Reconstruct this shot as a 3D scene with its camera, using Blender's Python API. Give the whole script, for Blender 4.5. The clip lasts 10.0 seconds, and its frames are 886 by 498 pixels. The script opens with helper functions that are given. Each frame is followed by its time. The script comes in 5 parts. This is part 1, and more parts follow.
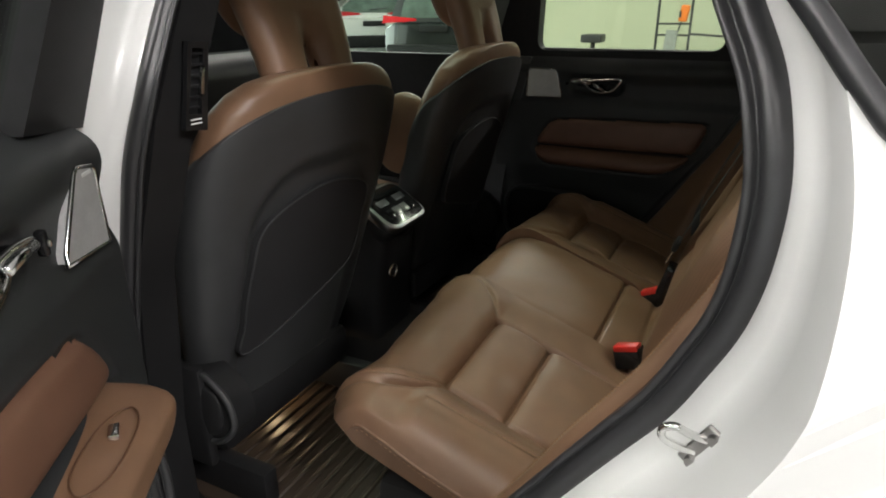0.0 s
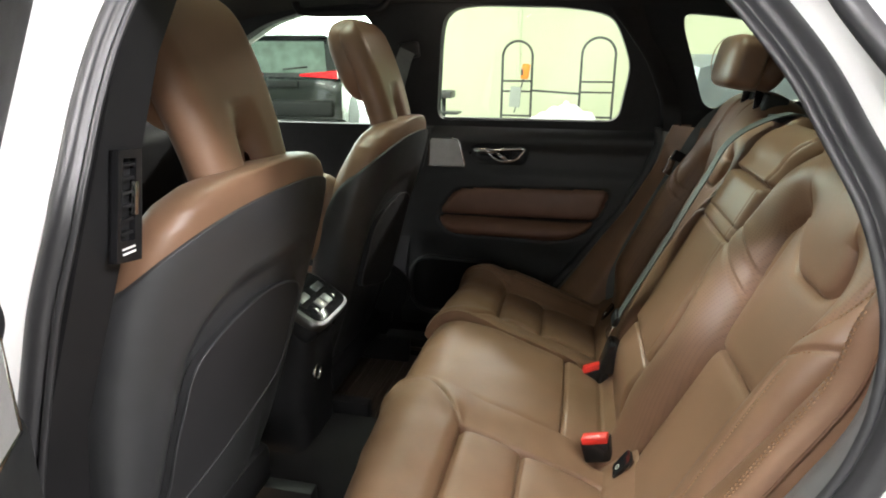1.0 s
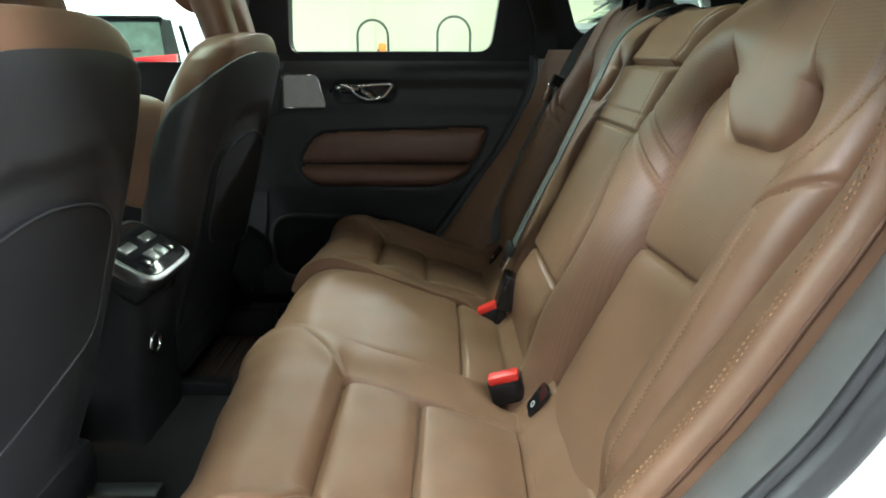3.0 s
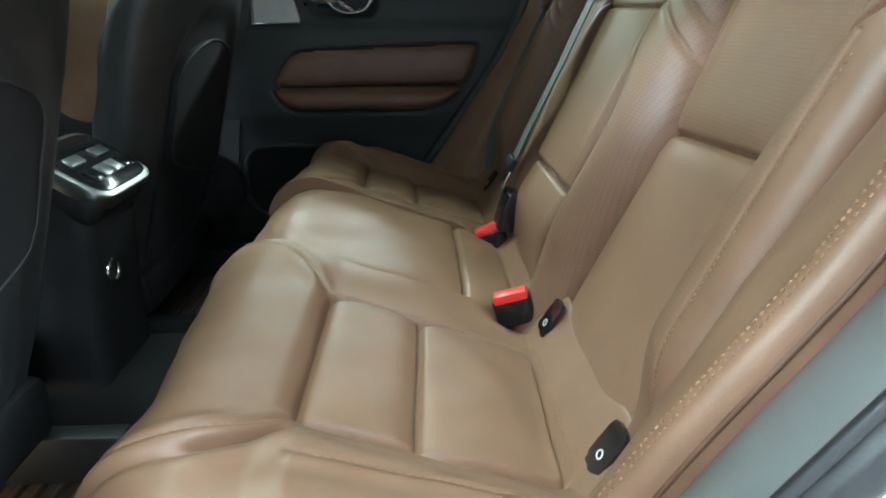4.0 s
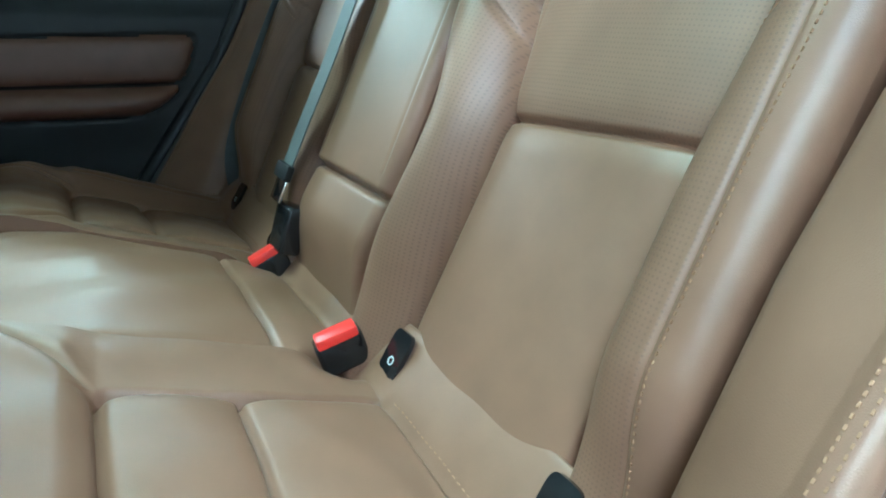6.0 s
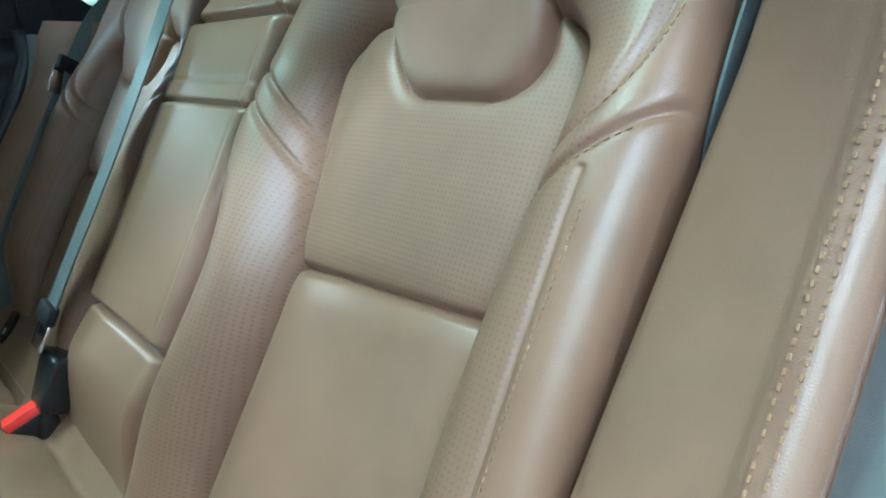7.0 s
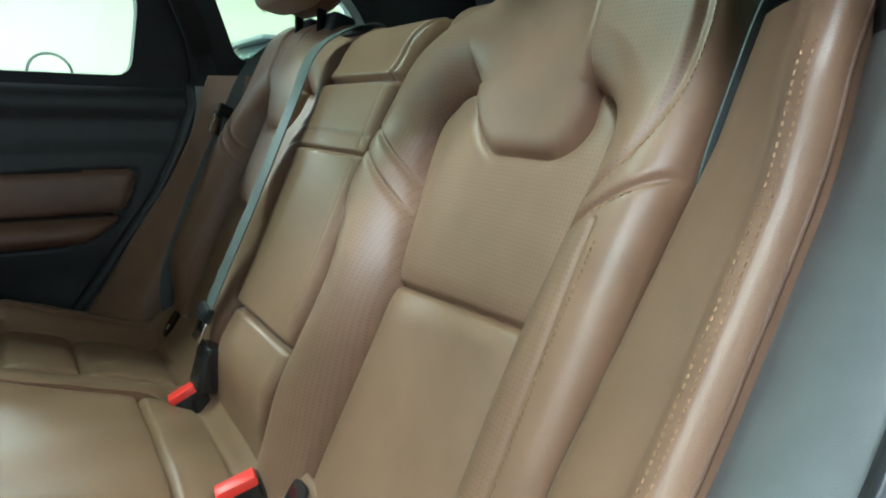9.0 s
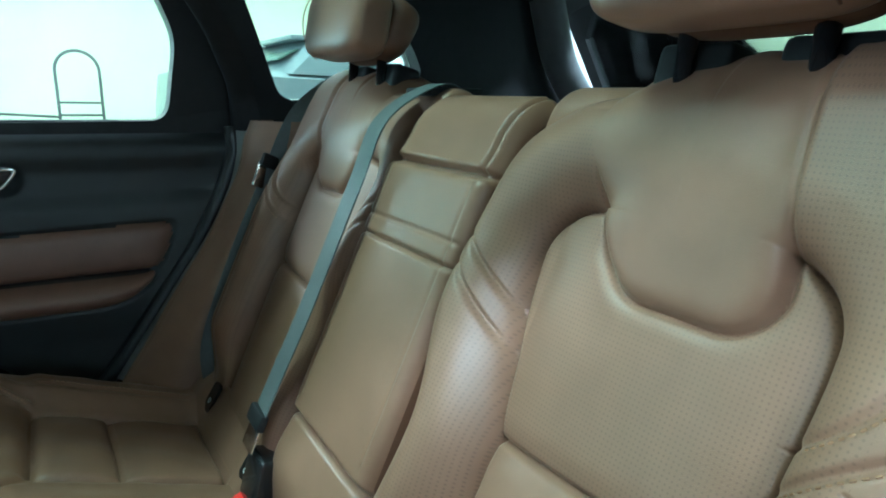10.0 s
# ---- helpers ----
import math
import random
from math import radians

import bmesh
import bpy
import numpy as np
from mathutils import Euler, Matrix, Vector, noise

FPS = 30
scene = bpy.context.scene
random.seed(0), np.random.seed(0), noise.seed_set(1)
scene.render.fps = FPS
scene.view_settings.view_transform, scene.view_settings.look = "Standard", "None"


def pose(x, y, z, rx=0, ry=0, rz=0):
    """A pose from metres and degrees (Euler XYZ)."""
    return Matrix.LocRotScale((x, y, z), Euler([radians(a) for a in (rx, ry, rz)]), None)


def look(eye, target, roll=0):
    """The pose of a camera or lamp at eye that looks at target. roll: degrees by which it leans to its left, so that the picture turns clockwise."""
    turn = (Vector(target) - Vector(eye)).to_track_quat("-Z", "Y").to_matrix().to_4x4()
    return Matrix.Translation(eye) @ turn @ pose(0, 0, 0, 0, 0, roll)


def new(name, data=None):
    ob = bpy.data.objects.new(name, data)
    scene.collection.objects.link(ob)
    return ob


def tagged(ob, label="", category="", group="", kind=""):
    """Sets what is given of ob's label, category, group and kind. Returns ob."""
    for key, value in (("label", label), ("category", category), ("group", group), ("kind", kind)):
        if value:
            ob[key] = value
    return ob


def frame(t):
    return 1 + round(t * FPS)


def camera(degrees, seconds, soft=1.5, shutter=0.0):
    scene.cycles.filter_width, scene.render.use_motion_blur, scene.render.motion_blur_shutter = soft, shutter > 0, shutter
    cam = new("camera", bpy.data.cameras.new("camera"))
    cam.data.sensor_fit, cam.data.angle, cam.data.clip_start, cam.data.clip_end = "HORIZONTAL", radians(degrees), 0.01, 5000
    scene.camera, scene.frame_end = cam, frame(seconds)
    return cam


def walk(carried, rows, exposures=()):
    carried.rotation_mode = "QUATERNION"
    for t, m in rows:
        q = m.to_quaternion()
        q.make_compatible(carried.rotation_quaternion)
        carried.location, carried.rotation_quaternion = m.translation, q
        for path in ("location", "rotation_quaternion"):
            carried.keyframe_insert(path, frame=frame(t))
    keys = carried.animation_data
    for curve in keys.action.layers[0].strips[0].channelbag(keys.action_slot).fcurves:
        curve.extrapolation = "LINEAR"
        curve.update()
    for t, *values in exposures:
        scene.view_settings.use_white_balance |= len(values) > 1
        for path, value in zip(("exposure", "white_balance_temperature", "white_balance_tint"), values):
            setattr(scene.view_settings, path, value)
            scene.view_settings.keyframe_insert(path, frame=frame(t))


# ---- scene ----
cam = camera(71.0, 10.0, soft=1.9)
PATH = [
    (0, (0.276, -1.225, 1.227), (-0.557, 0.442, 0.501), -0.4),
    (0.5, (0.16, -1.2, 1.242), (-0.48, 0.583, 0.602), 0.3),
    (1, (0.065, -1.157, 1.274), (-0.341, 0.713, 0.692), 0.3),
    (1.5, (0.052, -1.108, 1.314), (-0.103, 0.813, 0.779), 0.2),
    (2, (0.042, -1.065, 1.251), (0.039, 0.862, 0.715), 0.0),
    (2.5, (0.038, -1.025, 1.179), (0.078, 0.895, 0.62), -0.0),
    (3, (0.028, -1.004, 1.098), (0.044, 0.905, 0.501), 0.0),
    (3.2, (0.028, -0.997, 1.075), (0.032, 0.905, 0.456), -0.0),
    (4.3, (-0.01, -0.883, 0.968), (0.133, 0.967, 0.222), -0.6),
    (4.5, (-0.025, -0.864, 0.958), (0.191, 0.975, 0.203), -0.3),
    (5, (-0.066, -0.791, 0.95), (0.376, 0.998, 0.174), -0.0),
    (5.2, (-0.089, -0.77, 0.946), (0.449, 0.994, 0.172), 0.2),
    (6.5, (-0.048, -0.707, 0.959), (1.142, 0.784, 0.357), 1.7),
    (7, (0.021, -0.689, 1.012), (1.369, 0.704, 0.517), 1.7),
    (7.5, (0.054, -0.71, 1.032), (1.463, 0.646, 0.614), 1.8),
    (8, (0.038, -0.746, 0.998), (1.396, 0.669, 0.61), 1.8),
    (8.5, (-0.01, -0.796, 1.001), (1.22, 0.727, 0.593), 1.5),
    (9, (-0.029, -0.804, 1.046), (1.051, 0.824, 0.613), 1.3),
    (9.5, (-0.019, -0.724, 1.113), (0.979, 0.948, 0.653), 1.1),
    (10, (-0.021, -0.632, 1.164), (0.999, 1.02, 0.687), 1.2),
]
EXPOSURES = [(0.0, -0.4, 6600, 9), (0.5, 0.36, 6350, 10), (1.0, 0.7, 6500, 11), (1.5, 0.85, 6200, 11), (2.0, 0.87, 6000, 9), (3.0, 0.77, 5900, 2), (4.5, 1.08, 5000, -6), (6.5, 1.3, 4550, -12), (7.0, 1.38, 4500, -12), (7.5, 1.25, 4950, -9), (8.0, 1.21, 5000, -10), (8.5, 1.12, 4950, -9), (9.0, 1.03, 5250, -8), (9.5, 0.98, 4750, -12), (10.0, 1.16, 4620, -15)]
walk(cam, [(t, look(eye, target, roll)) for t, eye, target, roll in PATH], EXPOSURES)

# ---- world and lights ----
world = bpy.data.worlds.new("world")
world.use_nodes = True
scene.world = world
sky = world.node_tree.nodes.new("ShaderNodeTexSky")
sky.sky_type = "NISHITA"
sky.sun_disc = False
sky.sun_elevation, sky.sun_rotation = radians(40), radians(200)
world.node_tree.links.new(sky.outputs[0], world.node_tree.nodes["Background"].inputs[0])
world.node_tree.nodes["Background"].inputs[1].default_value = 0.08


def area(name, x, y, z, sx, sy, power, color, target=None):
    d = bpy.data.lights.new(name, "AREA")
    d.shape, d.size, d.size_y, d.energy, d.color = "RECTANGLE", sx, sy, power, color
    o = new(name, d)
    o.matrix_world = look((x, y, z), target) if target else pose(x, y, z)
    return o


# Ceiling lights out of view, added and powered to brighten car and wall.
LAMP_Z = 3.55
LAMPS = [(-3.6, -2.9), (-1.6, -2.9), (1.0, -2.9), (3.4, -2.3), (-4.5, 4.6), (-1.5, 4.6), (1.5, 4.6), (4.5, 4.6), (-2.3, 0.62), (-0.75, 0.62)]
LAMP_W = dict(zip(LAMPS, (130, 115, 36, 345, 125, 125, 125, 125, 50, 95)))
for lx, ly in LAMPS:
    area("hall_fill_light", lx, ly, LAMP_Z - 0.09, 1.5, 0.5, LAMP_W[lx, ly], (1.0, 0.97, 0.9) if ly > 1 else (1.0, 0.97, 0.98))
# fill lamp added behind the camera to light the near side; no known source
area("near_side_fill", 0.0, -8.85, 1.75, 9.0, 2.9, 80, (0.96, 0.97, 1.0), (0.0, 0.0, 1.2))
area("window_daylight", -8.6, 3.5, 2.0, 8.0, 3.0, 190, (0.9, 0.97, 1.0), (0, 3.0, 1.2))
# the footwell lamp under the front seat
foot = bpy.data.lights.new("footwell_lamp_light", "POINT")
foot.energy, foot.color, foot.shadow_soft_size = 0.45, (1.0, 0.72, 0.42), 0.015
new("footwell_lamp_light", foot).location = (-0.63, -0.30, 0.440)
dome = bpy.data.lights.new("dome_lamp_light", "POINT")
dome.energy, dome.color, dome.shadow_soft_size = 0.25, (1.0, 0.85, 0.65), 0.02
new("dome_lamp_light", dome).location = (-0.28, 0.53, 1.435)


# ---- materials ----
def mat(name, color, rough=0.5, metal=0.0, var=0.12, scale=30.0, bump=0.0, bscale=400.0, coat=0.0, rvar=0.06, cells=False, spec=0.5):
    m = bpy.data.materials.new(name)
    m.use_nodes = True
    nt = m.node_tree
    p = nt.nodes["Principled BSDF"]
    p.inputs["Metallic"].default_value = metal
    p.inputs["Coat Weight"].default_value = coat
    p.inputs["Coat Roughness"].default_value = 0.06
    p.inputs["Specular IOR Level"].default_value = spec
    tc = nt.nodes.new("ShaderNodeTexCoord")
    small = nt.nodes.new("ShaderNodeTexNoise")
    small.inputs["Scale"].default_value, small.inputs["Detail"].default_value = scale, 6
    big = nt.nodes.new("ShaderNodeTexNoise")
    big.inputs["Scale"].default_value, big.inputs["Detail"].default_value = scale / 8, 3
    both = nt.nodes.new("ShaderNodeMath")
    both.operation = "ADD"
    nt.links.new(tc.outputs["Object"], small.inputs["Vector"])
    nt.links.new(tc.outputs["Object"], big.inputs["Vector"])
    nt.links.new(small.outputs[0], both.inputs[0])
    nt.links.new(big.outputs[0], both.inputs[1])
    ramp = nt.nodes.new("ShaderNodeMapRange")
    ramp.inputs["From Min"].default_value, ramp.inputs["From Max"].default_value = 0.6, 1.4
    nt.links.new(both.outputs[0], ramp.inputs["Value"])
    mix = nt.nodes.new("ShaderNodeMix")
    mix.data_type = "RGBA"
    mix.inputs[6].default_value = (*[c * (1 - var) for c in color], 1)
    mix.inputs[7].default_value = (*[min(1, c * (1 + var)) for c in color], 1)
    nt.links.new(ramp.outputs[0], mix.inputs[0])
    nt.links.new(mix.outputs[2], p.inputs["Base Color"])
    rr = nt.nodes.new("ShaderNodeMapRange")
    rr.inputs["To Min"].default_value, rr.inputs["To Max"].default_value = max(0.01, rough - rvar), rough + rvar
    nt.links.new(small.outputs[0], rr.inputs["Value"])
    nt.links.new(rr.outputs[0], p.inputs["Roughness"])
    if bump:
        b = nt.nodes.new("ShaderNodeBump")
        b.inputs["Strength"].default_value, b.inputs["Distance"].default_value = bump, 0.001
        if cells:
            g = nt.nodes.new("ShaderNodeTexVoronoi")
            g.feature = "DISTANCE_TO_EDGE"
        else:
            g = nt.nodes.new("ShaderNodeTexNoise")
            g.inputs["Detail"].default_value = 4
        g.inputs["Scale"].default_value = bscale
        nt.links.new(tc.outputs["Object"], g.inputs["Vector"])
        nt.links.new(g.outputs[0], b.inputs["Height"])
        nt.links.new(b.outputs[0], p.inputs["Normal"])
    return m


def perforated(m):
    """Leather with a grid of punched holes, in the metres of the surface's UV map."""
    nt = m.node_tree
    p = nt.nodes["Principled BSDF"]
    uv = nt.nodes.new("ShaderNodeUVMap")
    sc = nt.nodes.new("ShaderNodeVectorMath")
    sc.operation = "SCALE"
    sc.inputs["Scale"].default_value = 1 / 0.0042
    fr = nt.nodes.new("ShaderNodeVectorMath")
    fr.operation = "FRACTION"
    su = nt.nodes.new("ShaderNodeVectorMath")
    su.operation = "SUBTRACT"
    su.inputs[1].default_value = (0.5, 0.5, 0)
    ln = nt.nodes.new("ShaderNodeVectorMath")
    ln.operation = "LENGTH"
    st = nt.nodes.new("ShaderNodeMapRange")
    st.inputs["From Min"].default_value, st.inputs["From Max"].default_value = 0.13, 0.25
    nt.links.new(uv.outputs[0], sc.inputs[0])
    nt.links.new(sc.outputs[0], fr.inputs[0])
    nt.links.new(fr.outputs[0], su.inputs[0])
    nt.links.new(su.outputs[0], ln.inputs[0])
    nt.links.new(ln.outputs["Value"], st.inputs["Value"])
    src = p.inputs["Base Color"].links[0].from_socket
    mx = nt.nodes.new("ShaderNodeMix")
    mx.data_type = "RGBA"
    mx.inputs[6].default_value = (0.158, 0.089, 0.055, 1)
    nt.links.new(st.outputs[0], mx.inputs[0])
    nt.links.new(src, mx.inputs[7])
    nt.links.new(mx.outputs[2], p.inputs["Base Color"])
    return m


LEATHER_RGB = (0.212, 0.120, 0.073)
LEATHER = mat("brown_leather", LEATHER_RGB, 0.39, var=0.12, scale=24, bump=0.18, bscale=700, cells=True)
PERF = perforated(mat("perforated_brown_leather", LEATHER_RGB, 0.43, var=0.12, scale=24, bump=0.16, bscale=700, cells=True))
# Leather darkened by shade put into its colour; seams and piping use it too.
LEATHER_DARK = mat("darkened_brown_leather", (0.11, 0.052, 0.027), 0.5, var=0.15, scale=40, bump=0.3, bscale=500, cells=True)
# The seats' leather with the shade on the doors put into its colour.
SHADED_LEATHER = mat("shaded_brown_leather", (0.165, 0.084, 0.055), 0.46, var=0.12, scale=30, bump=0.2, bscale=700, cells=True)
THREAD = mat("tan_thread", (0.28, 0.162, 0.087), 0.7, var=0.15, scale=200)
SHELL = mat("charcoal_vinyl", (0.042, 0.043, 0.045), 0.37, var=0.15, scale=30, bump=0.4, bscale=500, cells=True, spec=0.5)
CLOTH = mat("black_pocket_cloth", (0.016, 0.016, 0.018), 0.75, var=0.25, scale=120, bump=0.5, bscale=900)
PLASTIC = mat("black_grained_plastic", (0.015, 0.015, 0.016), 0.5, var=0.2, scale=60, bump=0.3, bscale=700, spec=0.22)
DOORVINYL = mat("charcoal_door_vinyl", (0.030, 0.032, 0.033), 0.46, var=0.15, scale=30, bump=0.3, bscale=600, cells=True, spec=0.35)
TRIM = mat("slate_grey_trim_plastic", (0.168, 0.171, 0.170), 0.37, var=0.15, scale=40, bump=0.35, bscale=1700, spec=0.8)
GLOSS = mat("gloss_black_plastic", (0.012, 0.012, 0.013), 0.12, var=0.1)
RUBBER = mat("black_rubber_seal", (0.030, 0.030, 0.032), 0.38, var=0.2, scale=50, bump=0.15, bscale=300)
CHROME = mat("satin_chrome", (0.78, 0.78, 0.77), 0.16, metal=1.0, var=0.05)
SATIN = mat("brushed_satin_metal", (0.30, 0.30, 0.30), 0.36, metal=1.0, var=0.06)
STEEL = mat("zinc_plated_steel", (0.38, 0.37, 0.36), 0.34, metal=1.0, var=0.15, scale=80)
PAINT = mat("white_car_paint", (0.80, 0.80, 0.79), 0.36, var=0.03, scale=6, coat=0.25)
BELT = mat("dark_grey_belt_webbing", (0.085, 0.096, 0.096), 0.55, var=0.2, scale=150, bump=0.5, bscale=900)
RED = mat("red_button_plastic", (0.75, 0.035, 0.025), 0.35, var=0.06)
MESHGREY = mat("grey_speaker_mesh", (0.50, 0.50, 0.50), 0.45, metal=0.2, var=0.12, scale=300, bump=0.8, bscale=1500)
LINER = mat("charcoal_headliner_cloth", (0.030, 0.029, 0.028), 0.9, var=0.2, scale=90, bump=0.4, bscale=800)
CARPET = mat("black_carpet", (0.008, 0.0078, 0.0075), 0.95, var=0.4, scale=200, bump=1.0, bscale=500)
MATRUB = mat("dark_brown_rubber_mat", (0.05, 0.036, 0.026), 0.35, var=0.25, scale=30, bump=0.3, bscale=200)
WALLPAINT = mat("pale_green_wall_paint", (0.54, 0.55, 0.41), 0.7, var=0.04, scale=2.0, bump=0.1, bscale=60)
CONCRETE = mat("grey_polished_concrete", (0.22, 0.22, 0.21), 0.35, var=0.2, scale=3, bump=0.1, bscale=30)
CEILING = mat("white_ceiling_tile", (0.72, 0.72, 0.70), 0.85, var=0.06, scale=8, bump=0.3, bscale=120)
PIPE = mat("dark_painted_steel_tube", (0.035, 0.035, 0.037), 0.45, var=0.2, scale=30)
ORANGE = mat("orange_plastic", (0.85, 0.20, 0.02), 0.45, var=0.1)
# Plastic sheeting; on the pickup's panes its white stands for the bright wall beyond.
SHEET = mat("white_sheeting_and_bright_panes", (0.78, 0.79, 0.78), 0.4, var=0.05, scale=10, bump=0.4, bscale=25)
DARKPAINT = mat("black_car_paint", (0.012, 0.014, 0.016), 0.2, var=0.1, coat=0.8)
SLATE = mat("slate_grey_car_paint", (0.10, 0.115, 0.125), 0.3, var=0.05, coat=0.5)
# Lightened and mottled: reflections in the pane are put into its colour.
SMOKED = mat("window_with_painted_reflections", (0.10, 0.14, 0.12), 0.18, var=0.5, scale=6)
TAIL = mat("red_tail_lamp_lens", (0.7, 0.012, 0.02), 0.15, var=0.15, scale=30)
BOARD = mat("greyed_cardboard", (0.30, 0.31, 0.30), 0.8, var=0.2)
WHITE = mat("white_print", (0.75, 0.75, 0.74), 0.5, var=0.05)


def glass(name, color, ior=1.45):
    m = bpy.data.materials.new(name)
    m.use_nodes = True
    nt = m.node_tree
    out = nt.nodes["Material Output"]
    nt.nodes.remove(nt.nodes["Principled BSDF"])
    tr, gl, fr, mx = (nt.nodes.new(k) for k in ("ShaderNodeBsdfTransparent", "ShaderNodeBsdfGlossy", "ShaderNodeFresnel", "ShaderNodeMixShader"))
    tr.inputs[0].default_value = (*color, 1)
    gl.inputs["Roughness"].default_value = 0.02
    fr.inputs[0].default_value = ior
    nt.links.new(fr.outputs[0], mx.inputs[0])
    nt.links.new(tr.outputs[0], mx.inputs[1])
    nt.links.new(gl.outputs[0], mx.inputs[2])
    nt.links.new(mx.outputs[0], out.inputs[0])
    return m


CLEAR = glass("car_window_glass", (0.86, 0.93, 0.86))
ROOFGLASS = glass("tinted_roof_glass", (0.56, 0.62, 0.55))
TINTED = glass("tinted_window_glass", (0.10, 0.13, 0.12), 1.65)


def glow(name, color, strength):
    m = bpy.data.materials.new(name)
    m.use_nodes = True
    p = m.node_tree.nodes["Principled BSDF"]
    p.inputs["Base Color"].default_value = (*color, 1)
    p.inputs["Emission Color"].default_value = (*color, 1)
    p.inputs["Emission Strength"].default_value = strength
    return m


TUBE = glow("added_panel_diffuser", (1.0, 0.97, 0.9), 9.0)
DOME = glow("lit_dome_lens", (1.0, 0.9, 0.72), 14.0)
DAY = glow("bright_daylight_outside", (0.92, 0.97, 1.0), 6.0)
# Glow of the unseen panel added behind the camera.
NEAR_GLOW = glow("near_side_glow", (0.92, 0.97, 1.0), 0.3)


# ---- mesh helpers ----
def thing(name, at, label, category, group="", kind=""):
    o = new(name)
    o.empty_display_size = 0.1
    o.location = at
    return tagged(o, label, category, group, kind)


def under(o, parent):
    if parent is not None:
        o.parent = parent
        if parent.parent is None:
            o.matrix_parent_inverse = Matrix.Translation(parent.location).inverted()
    return o


def finish(name, me, material, parent, label, smooth):
    me.materials.append(material)
    if smooth:
        me.polygons.foreach_set("use_smooth", [True] * len(me.polygons))
    o = under(new(name, me), parent)
    if label:
        o["label"] = label
    return o


def part(name, bm, material, parent=None, label="", smooth=False, sharp=None):
    bmesh.ops.recalc_face_normals(bm, faces=bm.faces)
    me = bpy.data.meshes.new(name)
    bm.to_mesh(me)
    bm.free()
    o = finish(name, me, material, parent, label, smooth or sharp is not None)
    if sharp is not None:
        me.set_sharp_from_angle(angle=radians(sharp))
    return o


def raw(name, verts, faces, material, parent=None, label="", smooth=True, uvs=None, sharp=None):
    me = bpy.data.meshes.new(name)
    me.from_pydata([tuple(v) for v in verts], [], [tuple(f) for f in faces])
    if uvs is not None:
        layer = me.uv_layers.new(name="UVMap")
        idx = np.empty(len(me.loops), dtype=np.int32)
        me.loops.foreach_get("vertex_index", idx)
        layer.data.foreach_set("uv", np.asarray(uvs, dtype=np.float32)[idx].ravel())
    o = finish(name, me, material, parent, label, smooth)
    if sharp is not None:
        me.set_sharp_from_angle(angle=radians(sharp))
    return o


def box(c, size, bevel=0.004, rot=None, seg=2, bm=None):
    bm = bm or bmesh.new()
    made = bmesh.ops.create_cube(bm, size=1.0)["verts"]
    m = Matrix.Translation(c) @ (rot.to_4x4() if rot else Matrix.Identity(4)) @ Matrix.Diagonal((*size, 1))
    bmesh.ops.transform(bm, matrix=m, verts=made)
    if bevel:
        edges = list({e for v in made for e in v.link_edges})
        bmesh.ops.bevel(bm, geom=edges, offset=bevel, segments=seg, affect="EDGES", profile=0.5)
    return bm


def turn(rx=0, ry=0, rz=0):
    return Euler((radians(rx), radians(ry), radians(rz))).to_matrix()


def spline(pts, n, closed=False):
    """Catmull-Rom points through pts, n to each stretch."""
    pts = [Vector(p) for p in pts]
    k = len(pts)
    out = []
    for i in range(k if closed else k - 1):
        if closed:
            a, b, c, d = (pts[(i + j) % k] for j in (-1, 0, 1, 2))
        else:
            a, b, c, d = pts[max(i - 1, 0)], pts[i], pts[i + 1], pts[min(i + 2, k - 1)]
        for j in range(n):
            t = j / n
            out.append(0.5 * ((2 * b) + (c - a) * t + (2 * a - 5 * b + 4 * c - d) * t * t + (3 * b - a - 3 * c + d) * t ** 3))
    if not closed:
        out.append(pts[-1])
    return out


def tube(pts, r, sides=8, closed=False, flat=1.0, bm=None):
    """A round bar along pts."""
    bm = bm or bmesh.new()
    n = len(pts)
    rings = []
    up = Vector((0.13, 0.21, 0.97))
    for i, p in enumerate(pts):
        p = Vector(p)
        a, b = (pts[(i - 1) % n], pts[(i + 1) % n]) if closed else (pts[max(i - 1, 0)], pts[min(i + 1, n - 1)])
        d = (Vector(b) - Vector(a)).normalized()
        s = d.cross(up)
        s = s.normalized() if s.length > 1e-4 else Vector((1, 0, 0))
        up = s.cross(d).normalized()
        rings.append([bm.verts.new(p + r * (math.cos(k * 2 * math.pi / sides) * s + flat * math.sin(k * 2 * math.pi / sides) * up)) for k in range(sides)])
    for i in range(n if closed else n - 1):
        q, w = rings[i], rings[(i + 1) % n]
        for k in range(sides):
            bm.faces.new((q[k], q[(k + 1) % sides], w[(k + 1) % sides], w[k]))
    if not closed:
        bm.faces.new(rings[0][::-1])
        bm.faces.new(rings[-1])
    return bm


def ribbon(pts, side, width, thick, bm=None):
    """A flat strap along pts; side: the way of its width."""
    bm = bm or bmesh.new()
    rings = []
    side = Vector(side).normalized()
    for i, p in enumerate(pts):
        d = (Vector(pts[min(i + 1, len(pts) - 1)]) - Vector(pts[max(i - 1, 0)])).normalized()
        n = d.cross(side).normalized()
        s = n.cross(d).normalized()
        p = Vector(p)
        rings.append([bm.verts.new(p + a * s * width / 2 + b * n * thick / 2) for a, b in ((-1, -1), (1, -1), (1, 1), (-1, 1))])
    for q, w in zip(rings, rings[1:]):
        for k in range(4):
            bm.faces.new((q[k], q[(k + 1) % 4], w[(k + 1) % 4], w[k]))
    bm.faces.new(rings[0][::-1])
    bm.faces.new(rings[-1])
    return bm


